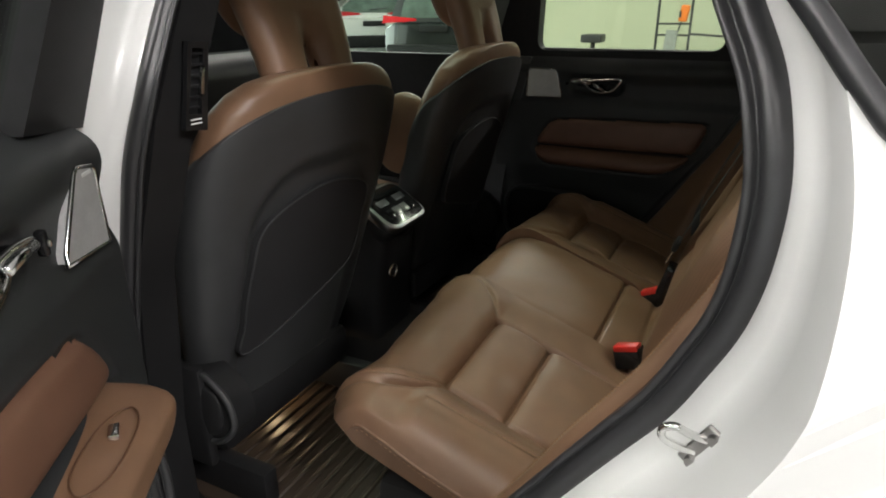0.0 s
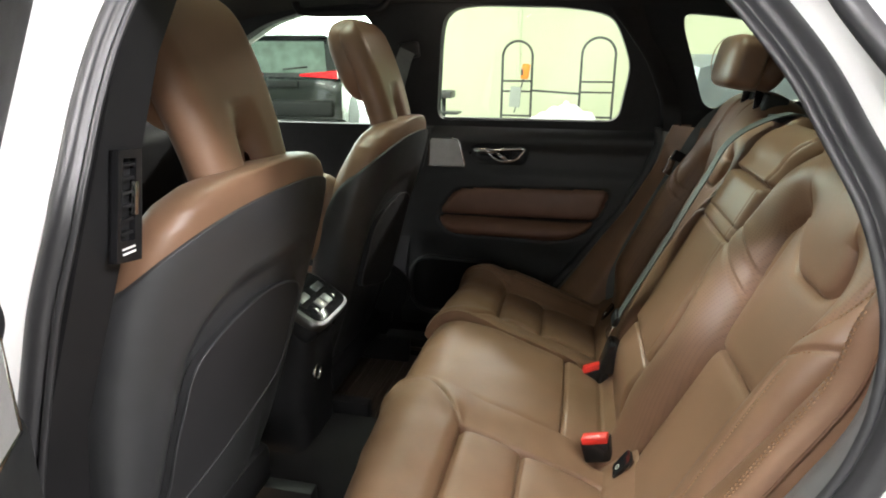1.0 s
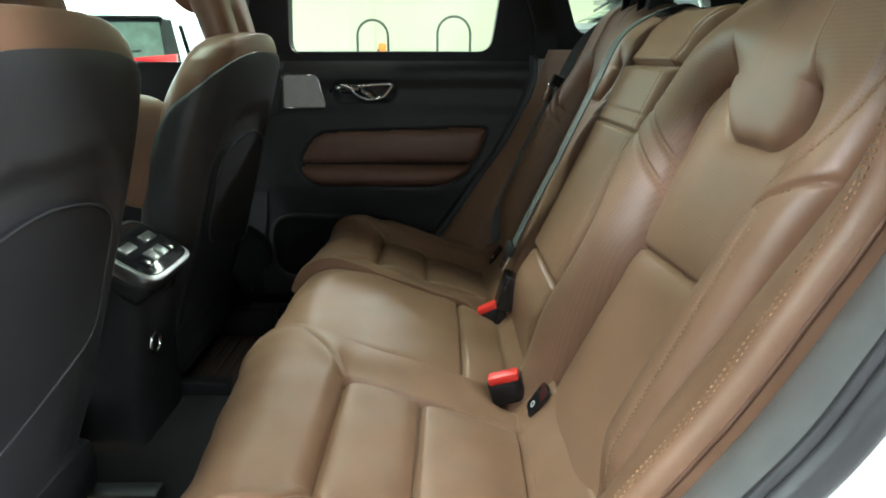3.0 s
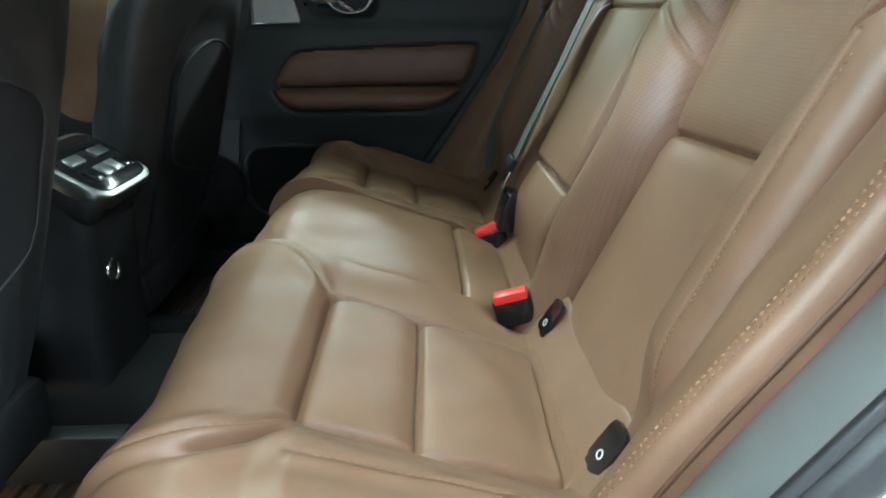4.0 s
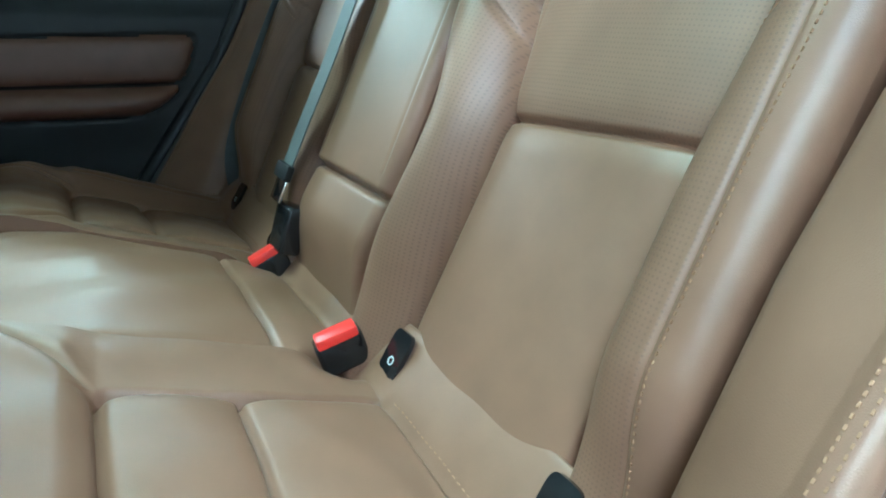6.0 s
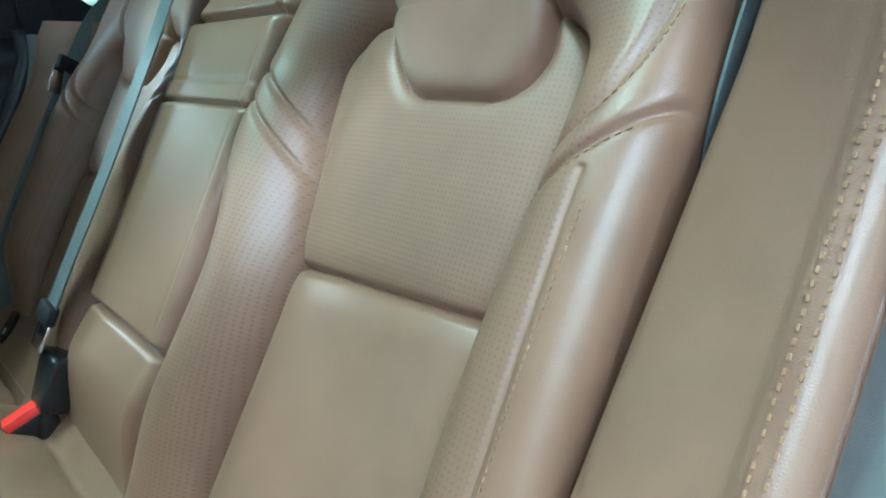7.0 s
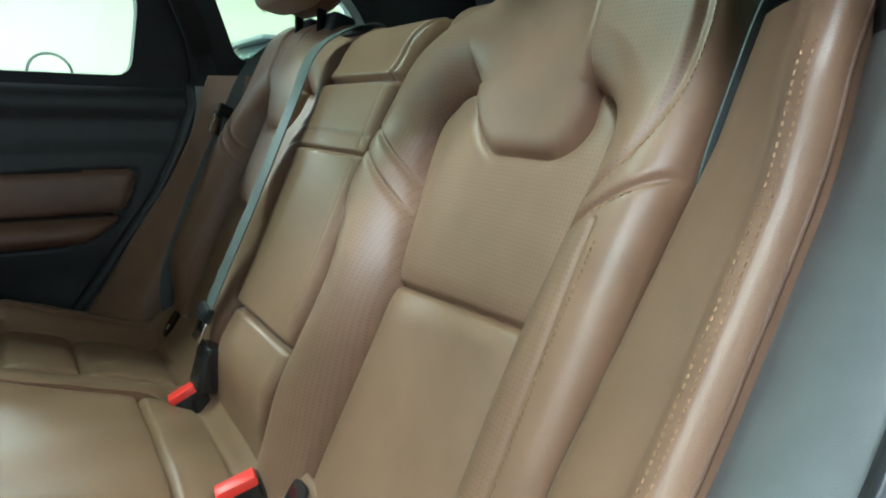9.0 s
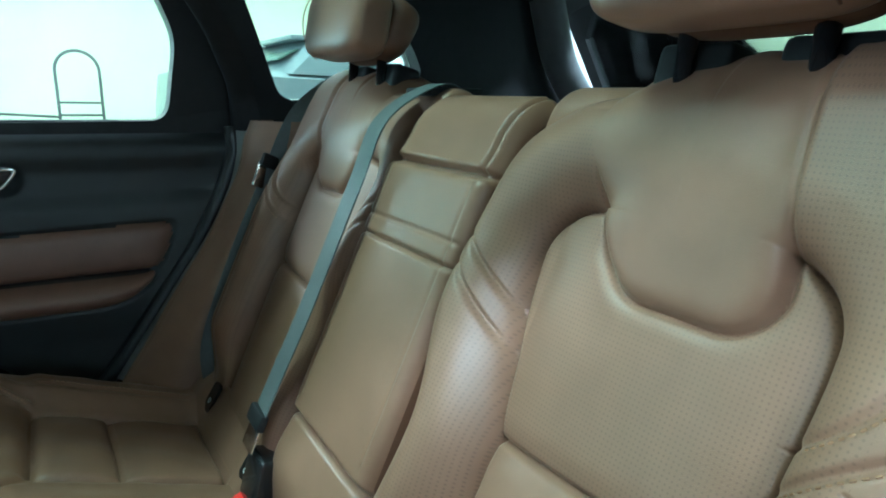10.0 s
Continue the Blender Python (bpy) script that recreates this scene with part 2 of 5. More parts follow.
def prism(outline, holes, to3d, thick):
    """A slab of the plane outline with holes; to3d(u, v, w) places it, w from 0 to thick."""
    bm = bmesh.new()
    edges, loops = [], []
    for loop in (outline, *holes):
        vs = [bm.verts.new((p[0], p[1], 0)) for p in loop]
        loops.append(vs)
        edges += [bm.edges.new((vs[i], vs[(i + 1) % len(vs)])) for i in range(len(vs))]
    bmesh.ops.triangle_fill(bm, use_beauty=True, use_dissolve=False, edges=edges)
    if thick:
        faces = list(bm.faces)
        made = bmesh.ops.extrude_face_region(bm, geom=faces)["geom"]
        for v in made:
            if isinstance(v, bmesh.types.BMVert):
                v.co.z = thick
        bmesh.ops.recalc_face_normals(bm, faces=bm.faces)
    for v in bm.verts:
        v.co = Vector(to3d(*v.co))
    return bm


def loft(sections, sides=40, power=2.6, cap=True):
    """Closed superellipse rings: (centre, half along a, half along b, a, b)."""
    verts, faces = [], []
    for c, ha, hb, a, b in sections:
        c, a, b = Vector(c), Vector(a), Vector(b)
        for k in range(sides):
            t = 2 * math.pi * k / sides
            ca, sa = math.cos(t), math.sin(t)
            verts.append(c + a * ha * math.copysign(abs(ca) ** (2 / power), ca) + b * hb * math.copysign(abs(sa) ** (2 / power), sa))
    for i in range(len(sections) - 1):
        for k in range(sides):
            faces.append((i * sides + k, i * sides + (k + 1) % sides, (i + 1) * sides + (k + 1) % sides, (i + 1) * sides + k))
    if cap:
        faces.append(tuple(range(sides))[::-1])
        faces.append(tuple(range((len(sections) - 1) * sides, len(sections) * sides)))
    return verts, faces


def sstep(a, b, x):
    t = np.clip((x - a) / (b - a), 0, 1)
    return t * t * (3 - 2 * t)


def rbox(u, v, cu, cv, hu, hv, r):
    """The signed distance to a rounded rectangle."""
    du, dv = np.abs(u - cu) - hu + r, np.abs(v - cv) - hv + r
    return np.minimum(np.maximum(du, dv), 0) + np.hypot(np.maximum(du, 0), np.maximum(dv, 0)) - r


def groove(d, w, depth):
    return -depth * np.exp(-((d / w) ** 2))


def sheet(fn, us, vs, regions, names, parent, flip=False, skirt=None, skirt_mat=None):
    """A surface fn(u, v) over a grid, cut into parts by regions(u, v); names: region -> (name, material, label)."""
    U, V = np.meshgrid(us, vs, indexing="ij")
    P = fn(U.ravel(), V.ravel())
    nu, nv = len(us), len(vs)
    i, j = np.meshgrid(np.arange(nu - 1), np.arange(nv - 1), indexing="ij")
    a = (i * nv + j).ravel()
    F = np.stack([a, a + nv, a + nv + 1, a + 1], 1)
    if flip:
        F = F[:, ::-1]
    uc = (us[:-1, None] + us[1:, None]) / 2 + 0 * vs[None, :-1]
    vc = (vs[None, :-1] + vs[None, 1:]) / 2 + 0 * us[:-1, None]
    R = regions(uc.ravel(), vc.ravel())
    uv = np.stack([U.ravel(), V.ravel()], 1)
    for k, (name, material, label) in names.items():
        f = F[R == k]
        if not len(f):
            continue
        used, inv = np.unique(f, return_inverse=True)
        raw(name, P[used], inv.reshape(f.shape), material, parent, label, uvs=uv[used])
    if skirt is not None:
        ring = [(0, q) for q in range(nv)] + [(q, nv - 1) for q in range(1, nu)] + [(nu - 1, q) for q in range(nv - 2, -1, -1)] + [(q, 0) for q in range(nu - 2, 0, -1)]
        top = np.array([P[p * nv + q] for p, q in ring])
        low = skirt(top) if callable(skirt) else top + np.asarray(skirt)
        n = len(ring)
        faces = [(q, (q + 1) % n, n + (q + 1) % n, n + q) for q in range(n)]
        raw("side_wall", np.vstack([top, low]), faces, skirt_mat, parent)


def stitches(path, name, parent, gap=0.0085, size=0.0055, r=0.0008, material=None, label=""):
    """Sewn stitches along a path of points."""
    verts, faces = [], []
    acc, last = 0.0, Vector(path[0])
    for p in path[1:]:
        p = Vector(p)
        seg = (p - last).length
        acc += seg
        if acc >= gap and seg > 1e-7:
            d = (p - last).normalized()
            s = d.cross(Vector((0.3, 0.2, 0.9))).normalized()
            n = s.cross(d)
            b = len(verts)
            verts += [p - d * size / 2, p + d * size / 2]
            verts += [p + r * (x * s + y * n) + d * size * w for w in (-0.32, 0.32) for x, y in ((1, 0), (0, 1), (-1, 0), (0, -1))]
            for q in range(4):
                m = (q + 1) % 4
                faces += [(b, b + 2 + m, b + 2 + q), (b + 2 + q, b + 2 + m, b + 6 + m, b + 6 + q), (b + 1, b + 6 + q, b + 6 + m)]
            acc = 0.0
        last = p
    o = raw(name, verts, faces, material or THREAD, parent, label, smooth=False)
    o["kind"] = "stuff"
    return o


def dense(pts, step=0.001):
    out = [Vector(pts[0])]
    for a, b in zip(pts, pts[1:]):
        a, b = Vector(a), Vector(b)
        n = max(1, int((b - a).length / step))
        out += [a.lerp(b, (k + 1) / n) for k in range(n)]
    return out
# ---- rear seat backs ----
SLOPE = math.atan(0.45)
NRM = np.array((-math.cos(SLOPE), 0, math.sin(SLOPE)))
BEND, BEND_OUT, ROLL = 0.575, 0.620, 0.042


def xq(z):
    """The backrest's base line."""
    return 0.45 * z - 0.088


def back_frame(s, bend=BEND):
    """Point and normal of the bare backrest line, rolled over at the top."""
    s = np.asarray(s, float)
    z = 0.58 + math.cos(SLOPE) * np.minimum(s, bend)
    x, k = xq(z), np.full_like(z, 0.45)
    f = 1 / np.sqrt(1 + k * k)
    n0 = np.stack([-f, 0 * f, k * f], 1)
    d0 = np.stack([k * f, 0 * f, f], 1)
    a = np.clip((s - bend) / ROLL, 0, 2.6)
    n = n0 * np.cos(a)[:, None] + d0 * np.sin(a)[:, None]
    p = np.stack([x, 0 * x, z], 1) + ROLL * (n - n0)
    return p, n


def s_of(z):
    return (z - 0.58) / math.cos(SLOPE)


# the inserts' edges: narrow at the waist, wide at the shoulders
PAN_Z = np.linspace(0.56, 1.16, 61)
PAN_IN = np.interp(PAN_Z, [0.56, 0.65, 0.75, 0.835, 0.875, 0.925, 0.96, 1.0, 1.1], [0.196, 0.201, 0.212, 0.222, 0.218, 0.198, 0.190, 0.180, 0.180])
PAN_OUT = np.interp(PAN_Z, [0.56, 0.86, 0.95, 1.0, 1.1], [0.452, 0.455, 0.462, 0.464, 0.457])
PAN_IN, PAN_OUT = (np.convolve(np.pad(a, 4, "edge"), np.ones(9) / 9, "valid") for a in (PAN_IN, PAN_OUT))


def pan_d(q, s):
    z = 0.58 + math.cos(SLOPE) * s
    left = np.interp(z, PAN_Z, PAN_IN)
    right = np.interp(z, PAN_Z, PAN_OUT)
    k = 0.25 / (right - left)
    return rbox((q - left) * k, s, 0.125, 0.05, 0.125, s_of(1.066) - 0.05, 0.055)


def bib_d(q, s):
    z = 0.58 + math.cos(SLOPE) * s
    left = np.interp(z, [0.98, 1.02, 1.05, 1.08, 1.12, 1.17], [0.276, 0.272, 0.257, 0.244, 0.228, 0.222])
    right = np.interp(z, [0.98, 1.05, 1.11, 1.17], [0.419, 0.421, 0.414, 0.406])
    return rbox(q, s, (left + right) / 2, 0.75, (right - left) / 2, 0.75 - s_of(1.004), 0.042)


def outer_edge(z):
    """Where the outer side of the back ends: its top corner is rounded."""
    return np.interp(z, [1.0, 1.06, 1.10, 1.13, 1.15, 1.165, 1.18, 1.21], [0.546, 0.541, 0.535, 0.526, 0.514, 0.498, 0.478, 0.455])


def SHOULDER(z):
    """Where the seam runs up the outer shoulder."""
    return 0.074 * (1 - np.exp(-np.maximum(z - 0.955, 0) / 0.035)) + 0.01 * np.maximum(z - 1.0, 0)


def outer_height(q, s):
    d = pan_d(q, s)
    bib = bib_d(q, s)
    side = np.where(q < 0.33, 0.095, 0.092)
    t = np.clip(d / side, 0, 1.15)
    top = sstep(s_of(0.93), s_of(1.08), s)
    full = np.where(q < 0.33, 0.054 * (0.66 + 0.34 * sstep(s_of(0.605), s_of(0.73), s)), 0.058 * (0.25 + 0.75 * sstep(s_of(0.625), s_of(0.74), s))) * (1 - 0.30 * top)
    h = np.where(d > 0, full * np.where(q < 0.33, 1 - ((t - 0.6) / 0.6) ** 2, np.sqrt(np.maximum(0, 1 - (1 - np.minimum(t * 2.0, 1)) ** 2))), 0)
    # the bolsters' far edges roll away
    e = np.where(q < 0.33, q - 0.105, 0.546 - q)
    r = 0.030
    fall = np.clip(1 - e / r, 0, 1)
    h = h - 0.028 * (1 - np.sqrt(np.maximum(0, 1 - fall ** 2)))
    # cushion swell and the seam between the two inserts
    inside = d < 0
    dq = np.clip((q - 0.33) / 0.125, -1, 1)
    seam = s - (s_of(0.863) + 0.050 * (q - 0.33))
    h = h + np.where(inside, 0.010 * (1 - dq ** 4) + groove(seam, 0.0038, 0.009) + groove(seam, 0.016, 0.005), 0)
    h = h + groove(d, 0.0042, 0.010) * sstep(-0.002, 0.016, bib)
    # the hanging pad at the top
    rise = np.where(bib < 0, 1 - np.exp(bib / (0.006 + 0.030 * sstep(s_of(1.05), s_of(1.11), s) * (q < 0.33))), 0)
    high = 0.0135 + 0.020 * sstep(s_of(0.995), s_of(1.11), s)
    h = np.where(bib < 0, h * (1 - rise) + high * rise, h)
    line = np.where(q < 0.33, 1 - sstep(s_of(1.07), s_of(1.115), s), 1.0)
    h = h + groove(bib, 0.0035, 0.005) * line + groove(bib, 0.010, 0.004) * (1 - sstep(s_of(1.03), s_of(1.06), s))
    # the two creases of the strap across each bolster
    a = np.abs(q - 0.33) - 0.125
    on = (d > 0.002).astype(float) * (1 - sstep(0.085, 0.11, a))
    inner = (q < 0.33).astype(float)
    zz = 0.58 + math.cos(SLOPE) * s
    for z0, k, on2 in ((0.922, 0.70, inner), (0.950, 0.70, inner), (0.926, 0.75, 1 - inner)):
        c = (zz - z0 - k * a) * 0.86
        h = h + on * on2 * groove(c, 0.0034, 0.0050)
    h = h + (1 - inner) * (zz < 0.955) * (zz > 0.64) * groove(q - 0.5095, 0.0024, 0.0024)
    c = (a - SHOULDER(zz)) * 0.85
    h = h + (1 - inner) * (zz > 0.955) * groove(c, 0.0042, 0.0048)
    return h


def back_point(sgn):
    def fn(q, s):
        p, n = back_frame(s, BEND_OUT)
        out = p + n * outer_height(q, s)[:, None]
        k = (outer_edge(0.58 + math.cos(SLOPE) * s) - 0.42) / 0.126
        out[:, 1] = sgn * np.where(q > 0.42, 0.42 + (q - 0.42) * k, q)
        return out
    return fn


def back_regions(q, s):
    d, bib = pan_d(q, s), bib_d(q, s)
    seam = s - (s_of(0.863) + 0.050 * (q - 0.33))
    a = np.abs(q - 0.33) - 0.125
    low = np.where(q < 0.33, s < s_of(0.936) + 0.78 * a, np.where(a < SHOULDER(0.58 + math.cos(SLOPE) * s), False, True) | (s < s_of(0.926) + 0.8 * a))
    r = np.where(d < 0, np.where(seam < 0, 0, 1), np.where(q < 0.33, np.where(low, 2, 3), np.where(low, np.where(q < 0.5095, 7, 4), 5)))
    return np.where(bib < 0, 6, r)


BACK_PARTS = {
    0: ("lower_insert", LEATHER, ""),
    1: ("upper_insert", PERF, "perforated leather insert"),
    2: ("inner_bolster", PERF, "perforated leather bolster"),
    3: ("inner_shoulder", PERF, "perforated leather shoulder"),
    4: ("outer_bolster", LEATHER, ""),
    5: ("outer_shoulder", PERF, "perforated leather shoulder"),
    6: ("hanging_pad", LEATHER, "smooth rounded leather pad"),
    7: ("bolster_inner_face", PERF, "perforated leather bolster face"),
}

for sgn, fine in ((-1, 0.62), (1, 1.3)):
    seat = thing("rear_bench_section", (0.2, sgn * 0.33, 0.58), "brown leather outer rear seat back with bolsters and hanging pad", "car seat", "rear seat backs")
    us = np.linspace(0.105, 0.546, int(214 / fine))
    vs = np.concatenate([np.linspace(-0.02, BEND_OUT, int(315 / fine)), np.linspace(BEND_OUT, BEND_OUT + 0.105, int(36 / fine))[1:]])
    fn = back_point(sgn)
    sheet(fn, us, vs, back_regions, BACK_PARTS, seat, flip=sgn < 0, skirt=-NRM * 0.09, skirt_mat=LEATHER)
    # the sewn double line along the outer bolster
    zs = np.linspace(0.64, 0.942, 320)
    pts = fn(0.515 + 0.05 * np.maximum(zs - 0.86, 0), s_of(zs)) + NRM * 0.0006
    stitches([tuple(p) for p in pts], "bolster_stitching", seat, gap=0.0050, size=0.0034, label="tan sewn stitches")
    a = np.linspace(0.012, 0.072, 160)
    zz = 0.921 + 0.75 * a
    pts = fn(0.455 + a, s_of(zz)) + NRM * 0.0006
    stitches([tuple(p) for p in pts], "strap_stitching", seat, gap=0.0055, size=0.004, label="tan sewn stitches")
    zz = np.linspace(0.962, 1.12, 260)
    pts = fn(0.455 + SHOULDER(zz) + 0.007, s_of(zz)) + NRM * 0.0006
    stitches([tuple(p) for p in pts], "shoulder_stitching", seat, gap=0.0055, size=0.004, label="tan sewn stitches")


# the middle of the backrest with the fold-down armrest
def mid_height(y, s):
    e = 0.1115 - np.abs(y)
    h = 0.047 * (0.35 + 0.65 * sstep(s_of(0.595), s_of(0.70), s)) - 0.016 * (1 - np.sqrt(np.maximum(0, 1 - np.clip(1 - e / 0.016, 0, 1) ** 2)))
    lower = s < s_of(0.742)
    h = h + np.where(lower, 0.010 * np.sin(np.clip((s + 0.02) / (s_of(0.742) + 0.02), 0, 1) * math.pi) - 0.006, 0)
    h = h + groove(s - s_of(0.742), 0.0045, 0.014) + groove(s - s_of(0.973), 0.003, 0.006) + groove(s - s_of(0.997), 0.003, 0.002)
    h = h + groove(s - s_of(1.069), 0.006, 0.014)
    h = h - 0.010 * sstep(s_of(1.050), s_of(1.12), s)
    h = h - 0.010 * sstep(0.092, 0.112, np.abs(y)) * sstep(s_of(1.066), s_of(1.074), s)
    h = h + groove(np.abs(y) - 0.094, 0.003, 0.0014 + 0.004 * (s > s_of(1.072))) * sstep(s_of(0.76), s_of(0.77), s)
    return h


def mid_point(y, s):
    top = s_of(1.069)
    p, n = back_frame(np.where(s > top, top + 0.72 * (s - top), s))
    out = p + n * mid_height(y, s)[:, None]
    out[:, 1] = y
    return out


mid = thing("rear_bench_middle_section", (0.2, 0, 0.58), "brown leather fold-down armrest between the rear seats", "armrest")
# its side walls in the gaps take the darkened leather, shade as colour
sheet(mid_point, np.linspace(-0.112, 0.112, 124), np.concatenate([np.linspace(-0.02, BEND, 320), np.linspace(BEND, BEND + 0.08, 20)[1:]]),
      lambda y, s: np.where(s < s_of(0.742), 0, np.where(s < s_of(0.973), 1, np.where(s < s_of(1.069), 2, np.where(np.abs(y) > 0.094, np.where(y < 0, 4, 5), 3)))),
      {0: ("lower_pad", LEATHER, ""), 1: ("armrest_panel", LEATHER, ""), 2: ("pull_strap", LEATHER, ""), 3: ("top_cap", LEATHER, "rolled leather cap"), 4: ("cap_end", LEATHER, ""), 5: ("cap_end", LEATHER, "")},
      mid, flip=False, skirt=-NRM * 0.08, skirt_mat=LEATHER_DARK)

# ---- rear seat cushion ----
TILT_C = math.atan(0.36)
FWD = np.array((-math.cos(TILT_C), 0, math.sin(TILT_C)))
UPN = np.array((math.sin(TILT_C), 0, math.cos(TILT_C)))
C0 = np.array((0.27, 0, 0.640 - 0.36 * 0.27))
NOSE_V, NOSE_R = (0.27 + 0.158) / math.cos(TILT_C), 0.068


def v_of(x):
    return (0.27 - x) / math.cos(TILT_C)


def cushion_frame(v):
    v = np.asarray(v, float)
    a = np.clip((v - NOSE_V) / NOSE_R, 0, 1.9)
    rest = np.maximum(v - NOSE_V - 1.9 * NOSE_R, 0)
    n = UPN * np.cos(a)[:, None] + FWD * np.sin(a)[:, None]
    tang = -UPN * np.sin(a)[:, None] + FWD * np.cos(a)[:, None]
    p = C0 + FWD * np.minimum(v, NOSE_V)[:, None] + NOSE_R * (n - UPN) + tang * rest[:, None]
    return p, n


SEAT_L, SEAT_R = v_of(0.143), v_of(-0.098)


INS_Q, INS_W = 0.353, 0.112


def ins_d(q, v):
    return rbox(q, v, INS_Q, (SEAT_L + SEAT_R) / 2, INS_W, (SEAT_R - SEAT_L) / 2, 0.012)


def cushion_height(q, v):
    d = ins_d(q, v)
    outer = sstep(0.462, 0.522, q) * 0.026
    e = np.clip(1 - (0.612 - q) / 0.055, 0, 1)
    outer = outer - 0.055 * (1 - np.sqrt(np.maximum(0, 1 - e ** 2)))
    inner = (1 - sstep(0.160, 0.248, q)) * 0.012
    front = sstep(SEAT_R - 0.004, SEAT_R + 0.03, v)
    h = np.maximum(outer * (1 - 0.75 * front), 0) + np.minimum(outer, 0) + inner * (1 - 0.4 * front)
    rim = 1 - sstep(0.560, 0.606, q)
    h = h + front * (0.009 * rim + 0.002 * (1 - rim))
    # the strip behind the inserts rises to the backrest
    h = h - 0.014 * sstep(0.25, 0.46, q) * sstep(SEAT_L - 0.02, SEAT_L + 0.02, v)
    h = h * sstep(v_of(0.18), SEAT_L, v) + 0.092 * np.clip((SEAT_L - v) / (SEAT_L - v_of(0.182)), 0, 1.1)
    # the crevice before the backrest
    h = h - 0.06 * sstep(v_of(0.172), v_of(0.186), v)
    ins = d < 0
    mid_seam = v - v_of(0.007)
    half = np.where(mid_seam > 0, (v - v_of(0.007)) / (SEAT_R - v_of(0.007)), (v - SEAT_L) / (v_of(0.007) - SEAT_L))
    puff = 0.007 * np.sin(np.clip(half, 0, 1) * math.pi) * np.sqrt(np.clip(1 - ((q - INS_Q) / INS_W) ** 4, 0, 1))
    h = h + np.where(ins, puff + groove(mid_seam, 0.0034, 0.009) + groove(mid_seam, 0.014, 0.004), 0)
    h = h + groove(d, 0.0038, 0.010) + groove(v - SEAT_R, 0.012, 0.005) * (np.abs(q - INS_Q) < INS_W)
    # the gathered crease that runs out over the front corner
    on = sstep(SEAT_R - 0.004, SEAT_R + 0.006, v)
    along = np.clip((v - SEAT_R) / 0.13, 0, 1.4)
    c = q - (0.466 + 0.070 * along + 0.016 * np.sin(along * 3.1))
    pocket = sstep(0.02, 0.14, along) * (1 - sstep(0.40, 0.75, along))
    h = h + on * (0.15 + 0.85 * rim) * (groove(c, 0.0030, 0.0040) + groove(c + 0.010, 0.009, -0.002) + groove(c - 0.0105, 0.0075, -0.0035) + groove(c - 0.0235, 0.0065, 0.005 + 0.010 * pocket) + groove(c - 0.042, 0.014, -0.004 * pocket))
    # the diagonal seam from the front edge to the inserts' corner
    w = np.clip((NOSE_V + 0.03 - v) / (NOSE_V + 0.03 - SEAT_R), 0, 1)
    c = (q - (0.160 + 0.083 * w ** 1.5)) * 0.8
    h = h + front * sstep(0.160, 0.185, q) * (groove(c, 0.004, 0.008) + groove(c + 0.012, 0.010, -0.0015) + groove(c - 0.016, 0.014, -0.0025))
    # the leather gives way round the buckle
    h = h - 0.034 * np.exp(-(((q - 0.165) / 0.026) ** 2 + ((v - v_of(0.136)) / 0.036) ** 2))
    # the seam along the bolster
    on = sstep(SEAT_L, SEAT_L + 0.02, v) * (1 - on)
    c = q - 0.532 + 0.014 * np.clip((SEAT_R - v) / 0.24, 0, 1)
    h = h + on * (groove(c, 0.003, 0.0040) + groove(c - 0.008, 0.007, -0.003))
    # slack in the leather
    h = h + 0.0012 * np.sin(q * 61 + v * 23) * np.sin(v * 47 - q * 19)
    return h


def cushion_point(sgn):
    def fn(q, v):
        w = np.where(v > NOSE_V, NOSE_V + (v - NOSE_V) * (1 - 0.10 * sstep(0.42, 0.612, q)), v)
        p, n = cushion_frame(w)
        out = p + n * cushion_height(q, v)[:, None]
        out[:, 0] += 0.016 * sstep(0.54, 0.625, q) * sstep(v_of(0.0), NOSE_V + 0.05, v)
        out[:, 1] = sgn * q
        return out
    return fn


def cushion_regions(q, v):
    d = ins_d(q, v)
    along = np.clip((v - SEAT_R) / 0.13, 0, 1.4)
    c = q - (0.466 + 0.070 * along + 0.016 * np.sin(along * 3.1))
    r = np.where(v < SEAT_L, 0, np.where(q > INS_Q + INS_W, 3, 4))
    r = np.where(v > SEAT_R, np.where(c > 0, 3, 5), r)
    ins = (q > INS_Q - INS_W) & (q < INS_Q + INS_W) & (v > SEAT_L) & (v < SEAT_R)
    return np.where(ins, np.where(v > v_of(0.007), 2, 1), r)


def cushion_low(top):
    """The lower edge of the cushion's side wall."""
    low = top.copy()
    side = np.clip((np.abs(top[:, 1]) - 0.55) / 0.05, 0, 1)
    line = C0[2] + 0.36 * (C0[0] - top[:, 0]) - 0.100
    low[:, 2] = np.minimum(top[:, 2] - 0.004, line)
    low[:, 1] *= 1 - 0.02 * side
    low[:, 0] += 0.012
    return low


